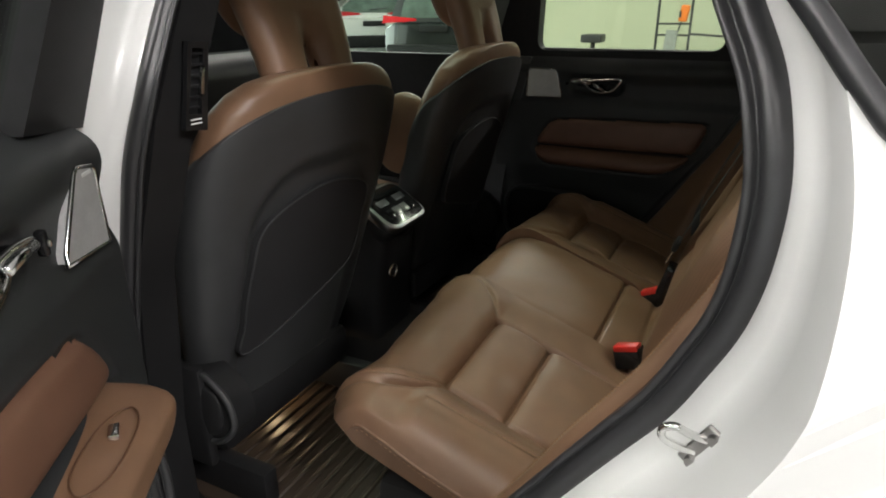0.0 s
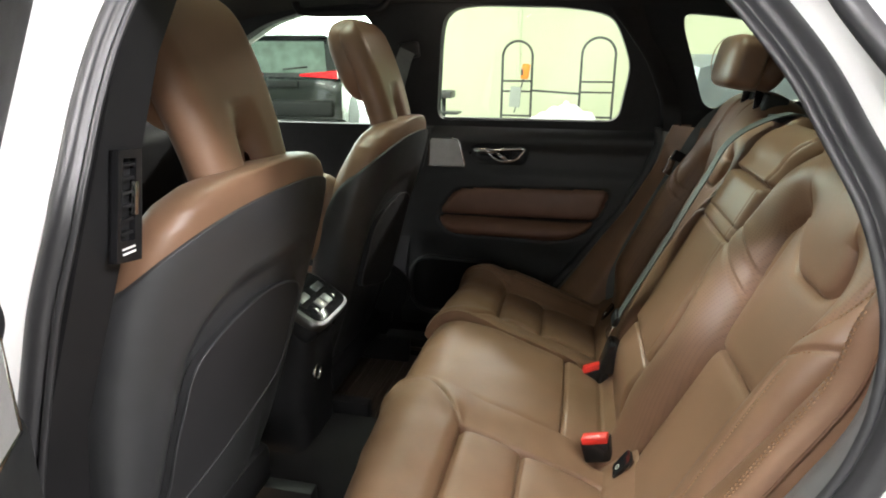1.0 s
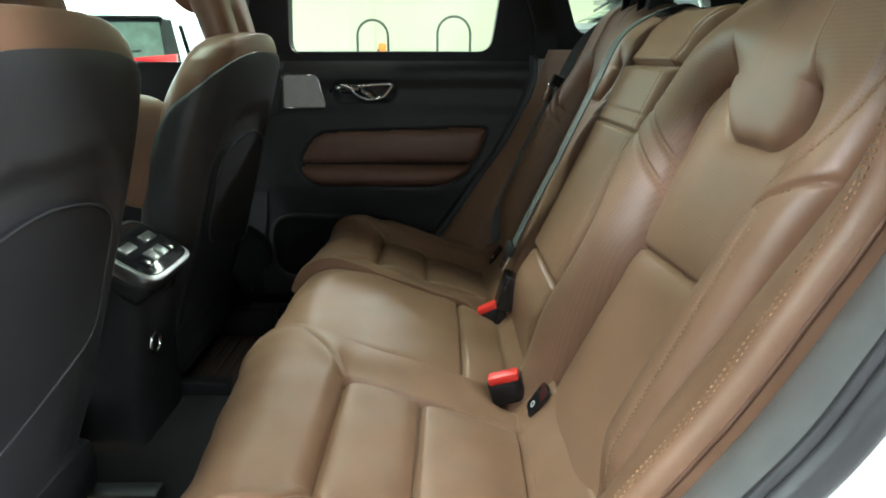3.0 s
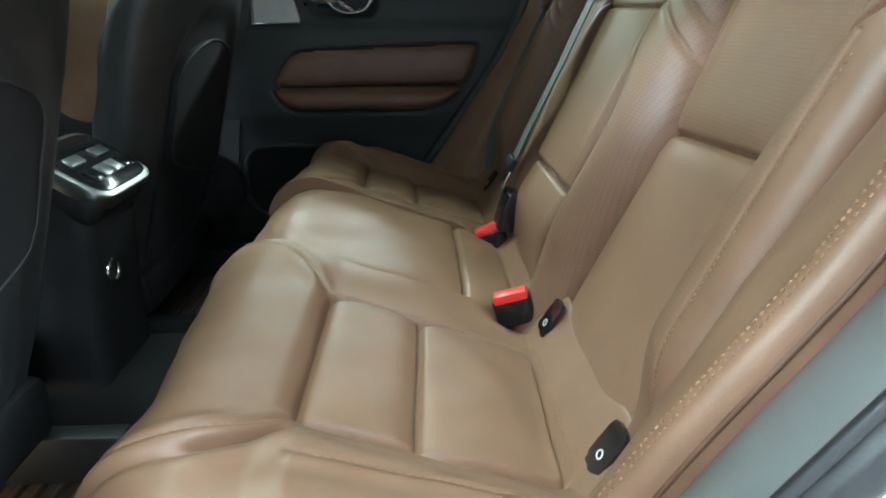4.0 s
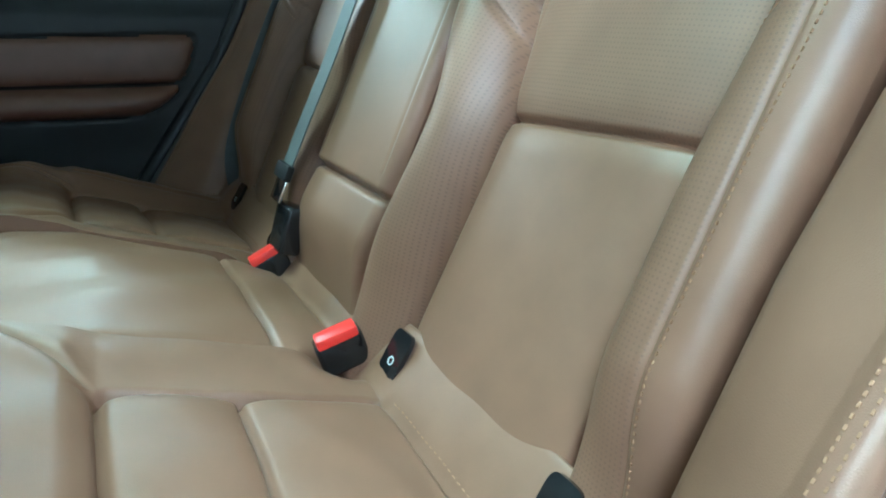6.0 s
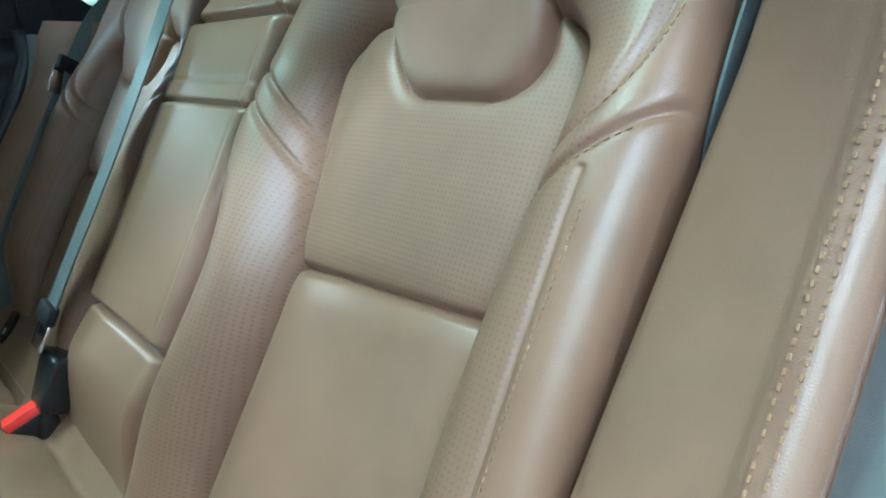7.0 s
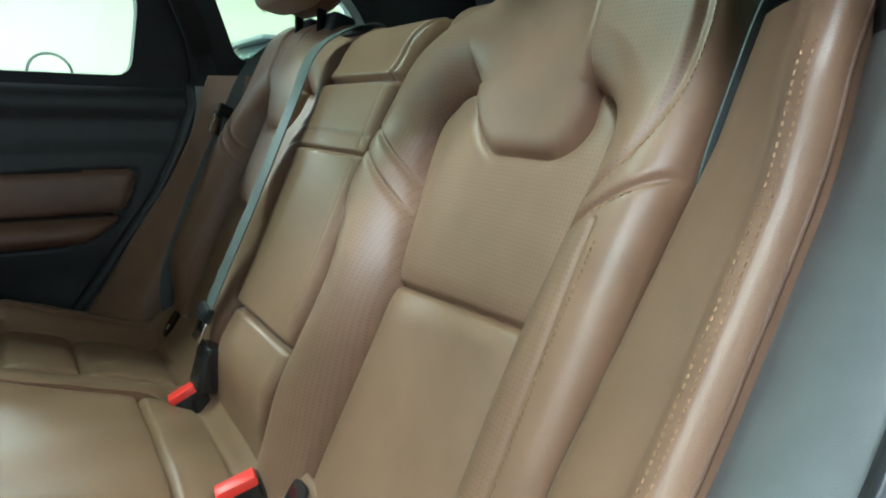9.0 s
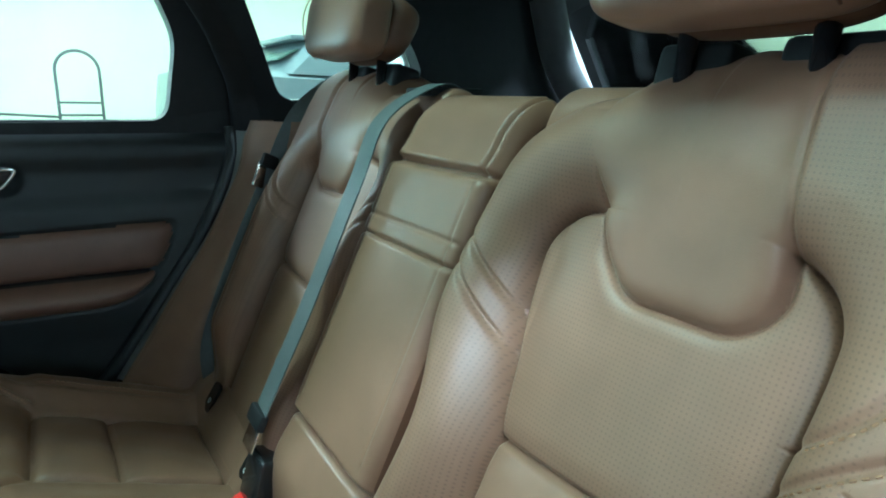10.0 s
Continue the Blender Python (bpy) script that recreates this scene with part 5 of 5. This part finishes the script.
part("display", box(cpos(-0.036, 0, 0.0105), (0.022, 0.10, 0.003), 0.001, CR), GLOSS, con, "dark display", sharp=40)
part("socket_ring", tube([(-0.455, -0.036 + 0.0165 * math.cos(a), 0.630 + 0.0165 * math.sin(a)) for a in np.linspace(0, 2 * math.pi, 28, endpoint=False)], 0.0036, 8, closed=True), CHROME, con, "bright socket ring", smooth=True)
part("socket_cap", tube([(-0.478, -0.036, 0.630), (-0.457, -0.036, 0.630)], 0.0145, 18), GLOSS, con, smooth=False)
part("drawer_line", box((-0.449, 0.03, 0.71), (0.004, 0.05, 0.012), 0.001), GLOSS, con)
part("front_armrest", box((-0.66, 0, 0.79), (0.24, 0.15, 0.07), 0.025, None, 3), SHELL, con, "charcoal armrest", sharp=40)

# ---- floor mats ----
for sgn in (-1, 1):
    m = thing("floor_mat", (-0.55, sgn * 0.37, 0.357), "brown-black ribbed rubber floor mat", "floor mat", "floor mats")
    part("tray", box((-0.56, sgn * 0.37, 0.362), (0.80, 0.45, 0.008), 0.003), MATRUB, m, sharp=40)
    for k in range(26):
        x = -0.94 + k * 0.029
        part("rib", box((x, sgn * 0.37, 0.368), (0.012, 0.40, 0.007), 0.003, None, 1), MATRUB, m, smooth=True)
    part("raised_rim", tube(spline([(-0.95, sgn * 0.58, 0.372), (-0.17, sgn * 0.58, 0.372), (-0.17, sgn * 0.16, 0.372), (-0.95, sgn * 0.16, 0.372)], 10, closed=True), 0.006, 6, closed=True), MATRUB, m, smooth=True)


# ---- seat belts, buckles and anchor covers ----
def seat_x(z, out=0.0):
    return 0.45 * z - 0.088 - out / math.cos(SLOPE)


belt = thing("seat_belt", (0.2, 0.16, 0.62), "dark grey middle seat belt across the backrest", "seat belt", "seat belts")
pts = spline([(0.50, 0.165, 1.165), (0.445, 0.150, 1.180), (seat_x(1.13, 0.062), 0.132, 1.135), (seat_x(1.05, 0.072), 0.120, 1.05), (seat_x(0.90, 0.072), 0.120, 0.90), (seat_x(0.80, 0.072), 0.128, 0.80), (seat_x(0.735, 0.070), 0.136, 0.735)], 12)
part("webbing", ribbon(pts, (0.06, 1, 0), 0.046, 0.0018), BELT, belt)
part("tongue", box((seat_x(0.722, 0.070), 0.134, 0.722), (0.006, 0.040, 0.045), 0.002, turn(0, 24, 0)), CHROME, belt, "steel tongue", sharp=40)
part("tongue_cover", box((seat_x(0.742, 0.072), 0.136, 0.742), (0.012, 0.052, 0.024), 0.004, turn(0, 24, 0)), PLASTIC, belt, "black tongue cover", sharp=40)
part("guide", box((0.470, 0.168, 1.170), (0.09, 0.075, 0.012), 0.004), PLASTIC, belt, "black belt guide", sharp=40)
for sgn in (-1, 1):
    belt = thing("seat_belt", (0.2, sgn * 0.55, 0.62), "dark grey outer seat belt hanging beside the backrest", "seat belt", "seat belts")
    if sgn < 0:
        pts = spline([(0.50, -0.552, 1.20), (seat_x(1.13, 0.0), -0.5525, 1.13), (seat_x(1.06, 0.004), -0.5525, 1.06), (seat_x(1.0, 0.0), -0.5525, 1.0), (seat_x(0.94, -0.014), -0.5525, 0.94), (seat_x(0.70, -0.05), -0.5525, 0.70)], 10)
        part("webbing", ribbon(pts, (1, -0.12, -0.4), 0.040, 0.0018), BELT, belt)
    else:
        pts = spline([(0.47, 0.585, 1.18), (0.415, 0.575, 1.145), (seat_x(1.10, 0.030), 0.566, 1.10), (seat_x(1.0, 0.034), 0.560, 1.0), (seat_x(0.85, 0.038), 0.552, 0.85), (seat_x(0.70, 0.03), 0.545, 0.70), (seat_x(0.62, 0.0), 0.54, 0.62)], 12)
        part("webbing", ribbon(pts, (0.9, -0.15, 0.0), 0.046, 0.0018), BELT, belt)
        part("tongue", box((seat_x(1.01, 0.055), 0.565, 1.010), (0.030, 0.008, 0.050), 0.002, turn(0, 24, 20)), CHROME, belt, "steel tongue", sharp=40)
        part("tongue_cover", box((seat_x(1.035, 0.050), 0.562, 1.035), (0.040, 0.012, 0.026), 0.004, turn(0, 24, 20)), PLASTIC, belt, "black tongue cover", sharp=40)


def buckle(at, rot, name_label, tall=0.055, latched=False):
    o = thing("seat_belt_buckle", at, name_label, "buckle", "seat belt buckles")
    R = rot
    c = Vector(at)
    part("body", box(c, (0.032, 0.054, tall), 0.006, R, 3), GLOSS, o, "black buckle body", sharp=40)
    if latched:
        return o
    part("release_button", box(c + R @ Vector((-0.0035, 0, tall / 2)), (0.026, 0.047, 0.013), 0.003, R, 2), RED, o, "red release button", sharp=40)
    part("slot", box(c + R @ Vector((0.0095, 0, tall / 2 + 0.001)), (0.0035, 0.036, 0.004), 0.001, R), GLOSS, o)
    return o


buckle((0.135, -0.153, 0.6065), turn(-18, 4, 80), "black buckle with a red button beside the middle cushion", 0.042)
buckle((0.138, 0.132, 0.604), turn(-26, 4, 84), "black buckle with a red button for the middle seat", 0.043)
buckle((0.163, 0.120, 0.662), turn(0, 16, 0), "black buckle holding the middle belt tongue", 0.070, True)

for y in (-0.216, -0.468, 0.216, 0.468):
    c = Vector((0.172, y, 0.619))
    ex, ey, ez = Vector((-0.53, 0, -0.848)), Vector((0, 1, 0)), Vector((-0.848, 0, 0.53))
    tag = thing("anchor_cover", c, "black child-seat anchor cover with a white ring mark", "cover", "anchor covers")
    loop = [Vector((0.028 * math.copysign(abs(math.cos(k)) ** 0.4, math.cos(k)), 0.0172 * math.copysign(abs(math.sin(k)) ** 0.4, math.sin(k)), 0)) for k in np.linspace(0, 2 * math.pi, 32, endpoint=False)]
    part("flap", prism([(p.x, p.y) for p in loop], [], lambda a, b, w: c + ex * a + ey * b + ez * (w * (1 - 0.3 * (a > 0.015))), 0.0055), GLOSS, tag, "black plastic flap", sharp=40)
    part("ring_mark", tube([c + ex * (0.006 + 0.0042 * math.cos(a)) + ey * 0.0042 * math.sin(a) + ez * 0.0052 for a in np.linspace(0, 2 * math.pi, 20, endpoint=False)], 0.0010, 6, closed=True), WHITE, tag, "white ring mark", smooth=True)

# far front belt on its pillar, pillar marks
pb = thing("front_seat_belt", (-0.45, 0.64, 0.5), "dark grey front seat belt on its pillar", "seat belt", "seat belts")
part("webbing", ribbon(spline([(-0.430, 0.634, 1.30), (-0.442, 0.630, 1.27), (-0.466, 0.615, 1.174), (-0.50, 0.585, 1.03), (-0.55, 0.56, 0.85)], 8), (1, 0.1, 0), 0.045, 0.002), BELT, pb)
part("height_adjuster", box((-0.430, 0.652, 1.300), (0.060, 0.03, 0.044), 0.008, turn(0, -8, 0), 3), PLASTIC, pb, "black belt height adjuster", sharp=40)
pb = thing("front_seat_belt", (-0.55, -0.58, 0.5), "dark grey front seat belt hanging on its pillar", "seat belt", "seat belts")
part("webbing", ribbon(spline([(-0.47, -0.60, 1.33), (-0.52, -0.575, 1.15), (-0.555, -0.562, 0.95), (-0.575, -0.556, 0.70), (-0.58, -0.556, 0.42)], 8), (0.63, 0.77, 0), 0.060, 0.002), BELT, pb)
part("height_adjuster", box((-0.445, -0.612, 1.335), (0.06, 0.03, 0.05), 0.008), PLASTIC, pb, "black belt height adjuster", sharp=40)
lamp = thing("reading_lamp", (-0.28, 0.55, 1.455), "lit rear reading lamp in the roof lining", "lamp")
part("housing", box((-0.28, 0.56, 1.452), (0.11, 0.05, 0.018), 0.006), PLASTIC, lamp, "black lamp housing", sharp=40)
part("lens", box((-0.285, 0.552, 1.442), (0.045, 0.024, 0.006), 0.002), DOME, lamp, "lit lens", sharp=40)
oc = thing("overhead_console", (-1.02, 0.0, 1.42), "pale twin map lamps in a dark overhead panel", "lamp")
part("panel", box((-1.02, 0.0, 1.405), (0.10, 0.20, 0.02), 0.008, turn(0, -8, 0)), PLASTIC, oc, sharp=40)
for k in (-1, 1):
    part("lens", box((-1.02, k * 0.05, 1.392), (0.05, 0.06, 0.006), 0.003, turn(0, -8, 0)), WHITE, oc, "pale lamp lens", sharp=40)
gh = thing("grab_handle", (-0.62, 0.60, 1.42), "black roof grab handle above the front door", "handle")
part("bar", tube(spline([(-0.76, 0.625, 1.435), (-0.73, 0.60, 1.405), (-0.62, 0.592, 1.400), (-0.51, 0.60, 1.405), (-0.48, 0.625, 1.435)], 8), 0.012, 10), PLASTIC, gh, smooth=True)

# ---- the hall round the car ----
tagged(part("ground", box((0, 3, -0.05), (60, 60, 0.1), 0), CONCRETE), "grey polished concrete floor", "floor", kind="structure")
tagged(part("wall_far", box((3.6, 8.1, 2.0), (12.4, 0.2, 4.2), 0), WALLPAINT), "pale green painted wall", "wall", kind="structure")
tagged(part("wall_right", box((9.7, -0.5, 2.0), (0.2, 17.2, 4.2), 0), WALLPAINT), "pale green painted wall", "wall", kind="structure")
tagged(part("wall_behind", box((0.0, -9.1, 2.0), (19.6, 0.2, 4.2), 0), WALLPAINT), "pale green painted wall", "wall", kind="structure")
tagged(part("wall_left", box((-9.7, -3.1, 2.0), (0.2, 12.0, 4.2), 0), WALLPAINT), "pale green painted wall", "wall", kind="structure")
tagged(part("wall_bay", box((-2.7, 11.6, 2.0), (0.2, 7.0, 4.2), 0), WALLPAINT), "pale green painted wall", "wall", kind="structure")
bm = box((0, 3.0, 3.85), (20, 24.6, 0.2), 0)
for k in range(34):
    box((0, -8.9 + 0.72 * k, 3.70), (20, 0.66, 0.10), 0, bm=bm)
tagged(part("ceiling", bm, CEILING), "white ceiling of long panels with dark gaps", "ceiling", kind="structure")
tagged(part("backdrop", box((-7.4, 15.2, 2.0), (9.6, 0.1, 4.2), 0), DAY), "bright overexposed daylight outside", "daylight", kind="structure")
tagged(part("backdrop", box((-12.0, 9.0, 2.0), (0.1, 12.4, 4.2), 0), DAY), "bright overexposed daylight outside", "daylight", kind="structure")
part("wall_joint", box((-0.845, 7.995, 2.2), (0.05, 0.03, 3.0), 0.008), WALLPAINT)["kind"] = "structure"
# glowing panel added out of view with the near-side fill lamp
tagged(part("backdrop", box((0.0, -8.97, 1.75), (9.0, 0.04, 2.9), 0), NEAR_GLOW), "unseen glowing panel added behind the camera", "daylight", kind="structure")
# unseen light panels added where the fill lamps hang
for lx, ly in LAMPS:
    lp = thing("added_light_panel", (lx, ly, LAMP_Z), "unseen rectangular light panel added at the ceiling", "ceiling light", "ceiling lights")
    part("frame", box((lx, ly, LAMP_Z + 0.03), (1.6, 0.6, 0.12), 0.01), WHITE, lp, sharp=40)
    part("diffuser", box((lx, ly, LAMP_Z - 0.035), (1.5, 0.5, 0.012), 0.003), TUBE, lp, "lit diffuser")

# trolley with two hooped ends
tr = thing("platform_trolley", (-0.3, 7.2, 0), "dark tubular steel platform trolley standing by the wall", "trolley")


def hoop(x0, x1, y, top, name):
    r = (x1 - x0) / 2
    pts = [(x0, y, 0.16), (x0, y, 0.6), (x0, y, top - r)]
    pts += [((x0 + x1) / 2 - r * math.cos(a), y, top - r + r * math.sin(a)) for a in np.linspace(0.15, math.pi - 0.15, 14)]
    pts += [(x1, y, top - r), (x1, y, 0.6), (x1, y, 0.16)]
    h = part(name, tube(pts, 0.016, 8), PIPE, tr, smooth=True)
    for z in (0.89, 1.02, 0.58):
        part("crossbar", tube([(x0, y, z), (x1, y, z)], 0.012, 8), PIPE, h, smooth=True)


hoop(-0.972, -0.590, 7.2, 1.512, "end_frame")
hoop(0.026, 0.436, 7.2, 1.552, "end_frame")
part("side_rail", tube([(-0.59, 7.2, 0.905), (0.026, 7.2, 0.87)], 0.013, 8), PIPE, tr, smooth=True)
part("deck", box((-0.29, 7.2, 0.20), (1.5, 0.62, 0.05), 0.01), PIPE, tr, sharp=40)
for x in (-0.85, 0.27):
    for y in (6.98, 7.42):
        part("castor", tube([(x, y - 0.02, 0.085), (x, y + 0.02, 0.085)], 0.085, 18), RUBBER, tr)
hd = thing("orange_tape_gun", (-0.68, 7.19, 1.16), "orange plastic tool hung on the trolley frame", "tool")
part("case", box((-0.67, 7.16, 1.14), (0.10, 0.07, 0.19), 0.02, turn(0, 8, 0), 3), ORANGE, hd, sharp=40)
part("grip", box((-0.71, 7.15, 1.13), (0.03, 0.06, 0.08), 0.008), PIPE, hd, "black grip", sharp=40)
part("strap", tube(spline([(-0.69, 7.16, 1.05), (-0.74, 7.16, 0.86), (-0.80, 7.16, 0.62)], 6), 0.010, 6), PIPE, hd, smooth=True)
bd = thing("grey_board", (-0.80, 7.15, 0.82), "grey cardboard sheet leaning in the trolley", "board")
part("sheet", box((-0.79, 7.14, 0.82), (0.14, 0.02, 0.26), 0.004, turn(0, 4, 0)), BOARD, bd)


def heap(name, c, size, seed, material, label, category):
    n, m = 30, 16
    verts, faces = [], []
    for i in range(m + 1):
        a = math.pi / 2 * i / m
        for k in range(n):
            b = 2 * math.pi * k / n
            w = 1 + 0.18 * noise.noise(Vector((math.cos(b) * 2 + seed, math.sin(b) * 2, a * 2.5)))
            verts.append((c[0] + size[0] * math.cos(a) * math.cos(b) * w, c[1] + size[1] * math.cos(a) * math.sin(b) * w, c[2] + size[2] * math.sin(a) ** 0.8 * w))
    for i in range(m):
        for k in range(n):
            faces.append((i * n + k, i * n + (k + 1) % n, (i + 1) * n + (k + 1) % n, (i + 1) * n + k))
    return tagged(raw(name, verts, faces, material), label, category)


heap("covered_pile", (-0.15, 6.4, 0.0), (0.55, 0.4, 0.74), 3, SHEET, "pile covered with white plastic sheeting on the floor", "pile")
bn = thing("dark_stand", (-1.75, 7.2, 0), "small dark metal stand beside the wall", "stand")
part("top", box((-1.75, 7.2, 0.84), (0.26, 0.3, 0.10), 0.02), PIPE, bn, sharp=40)
part("leg", tube([(-1.75, 7.2, 0.0), (-1.75, 7.2, 0.80)], 0.03, 10), PIPE, bn, smooth=True)
part("shelf", box((-1.70, 7.2, 0.60), (0.34, 0.3, 0.03), 0.006), PIPE, bn, sharp=40)


# ---- other cars in the hall ----
def parked_car(x, y, yaw, paint, label, long=4.6, tall=1.72, wide=1.86, up=0.0, pane=None, bed=0.0):
    """A parked estate; its rear looks along -y before it is turned by yaw."""
    M = pose(x, y, 0, 0, 0, yaw)

    def W(a, b, c):
        return M @ Vector((a, b, c))
    o = thing("parked_car", W(0, 0, 0), label, "car", "parked cars")
    side = [(0.0, 0.35), (-0.02, 0.75), (0.02, 1.02), (0.14, 1.06), (long - 1.2, 1.02), (long - 0.2, 0.86), (long, 0.60), (long - 0.05, 0.32), (long - 0.45, 0.26), (0.3, 0.26)]
    side = [(b - bed * (b < 0.5), c + up * (c > 0.7)) for b, c in side]
    h = wide / 2
    bm = bmesh.new()
    ring0 = []
    for f in np.linspace(-1, 1, 13):
        ins = 0.10 * abs(f) ** 6
        ring0.append([bm.verts.new(W(h * f, b + (ins * 1.2 if b < 1 else -ins * 1.2 if b > long - 1 else 0), c - 0.06 * abs(f) ** 8 * (c > 0.9))) for b, c in side])
    for p, q in zip(ring0, ring0[1:]):
        for k in range(len(side)):
            bm.faces.new((p[k], p[(k + 1) % len(side)], q[(k + 1) % len(side)], q[k]))
    bm.faces.new(ring0[0][::-1])
    bm.faces.new(ring0[-1])
    part("lower_body", bm, paint, o, sharp=35)
    cab = [(0.16, 1.05 + up), (0.42, tall - 0.06), (0.75, tall), (2.1, tall - 0.01), (2.6, tall - 0.07), (long - 1.25, 1.0 + up)]
    bm = bmesh.new()
    ring0 = []
    for f in np.linspace(-1, 1, 13):
        ring0.append([bm.verts.new(W((h - 0.03 - 0.17 * (c - 1.05 - up) / (tall - 1.05 - up)) * f, b + 0.06 * abs(f) ** 4 * (b < 1), c - 0.03 * abs(f) ** 4 * (c > 1.3))) for b, c in cab])
    for p, q in zip(ring0, ring0[1:]):
        for k in range(len(cab)):
            bm.faces.new((p[k], p[(k + 1) % len(cab)], q[(k + 1) % len(cab)], q[k]))
    bm.faces.new(ring0[0][::-1])
    bm.faces.new(ring0[-1])
    part("cabin", bm, paint, o, sharp=35)

    def quad(name, pts, material, thick, lab=""):
        bm = bmesh.new()
        a = [bm.verts.new(W(*p)) for p in pts]
        n = (a[1].co - a[0].co).cross(a[2].co - a[0].co).normalized()
        f = bm.faces.new(a)
        ex = bmesh.ops.extrude_face_region(bm, geom=[f])["geom"]
        for v in ex:
            if isinstance(v, bmesh.types.BMVert):
                v.co += n * thick
        return part(name, bm, material, o, lab, sharp=30)
    t = tall - 0.13
    quad("rear_window", [(-0.68, 0.195, 1.12 + up), (0.68, 0.195, 1.12 + up), (0.60, 0.375, t), (-0.60, 0.375, t)], SMOKED, 0.012, "smoked rear window, pale reflections put into its colour")
    for k in (-1, 1):
        if not bed:
            quad("tail_lamp", [(k * 0.91, 0.0, 1.04 + up), (k * 0.30, -0.02, 1.08 + up), (k * 0.30, -0.02, 1.115 + up), (k * 0.90, 0.03, 1.17 + up)], TAIL, 0.03 * -k, "red tail lamp")
        quad("side_window", [(k * (h - 0.028), 0.75, 1.12 + up), (k * (h - 0.028), 2.9, 1.12 + up), (k * (h - 0.155), 2.45, t), (k * (h - 0.155), 0.85, t)], pane or GLOSS, 0.014 * k, "side window")
        for b in (0.85, long - 0.95):
            part("wheel", tube([W(k * (h - 0.20), b, 0.35), W(k * (h + 0.005), b, 0.35)], 0.35, 28), RUBBER, o, sharp=40)
    part("bumper", box(W(0, -0.03, 0.52), (wide - 0.2, 0.16, 0.26), 0.05, turn(0, 0, yaw), 3), PLASTIC, o, "black bumper", sharp=40)
    part("plate_recess", box(W(0, -0.03, 0.90), (0.50, 0.03, 0.11), 0.01, turn(0, 0, yaw)), PLASTIC, o, "dark plate recess", sharp=40)
    part("wiper", tube([W(-0.05, 0.19, 1.18 + up), W(0.35, 0.20, 1.22 + up)], 0.012, 6), PIPE, o, smooth=True)
    part("roof_spoiler", box(W(0, 0.42, tall - 0.045), (1.25, 0.22, 0.035), 0.012, turn(0, 0, yaw)), paint, o, sharp=40)
    return o


parked_car(-4.62, 8.3, 6, DARKPAINT, "dark estate car seen from behind in a bright bay", tall=1.68, up=-0.06)
parked_car(-7.6, 11.2, 40, PAINT, "white estate car parked in a bright bay", tall=1.6)
# opaque white panes: the bright wall seen through them is put into their colour
parked_car(1.16, 4.53, -90, SLATE, "slate grey pickup parked side-on beyond the white car", long=3.9, tall=1.60, up=0.27, pane=SHEET, bed=0.45)
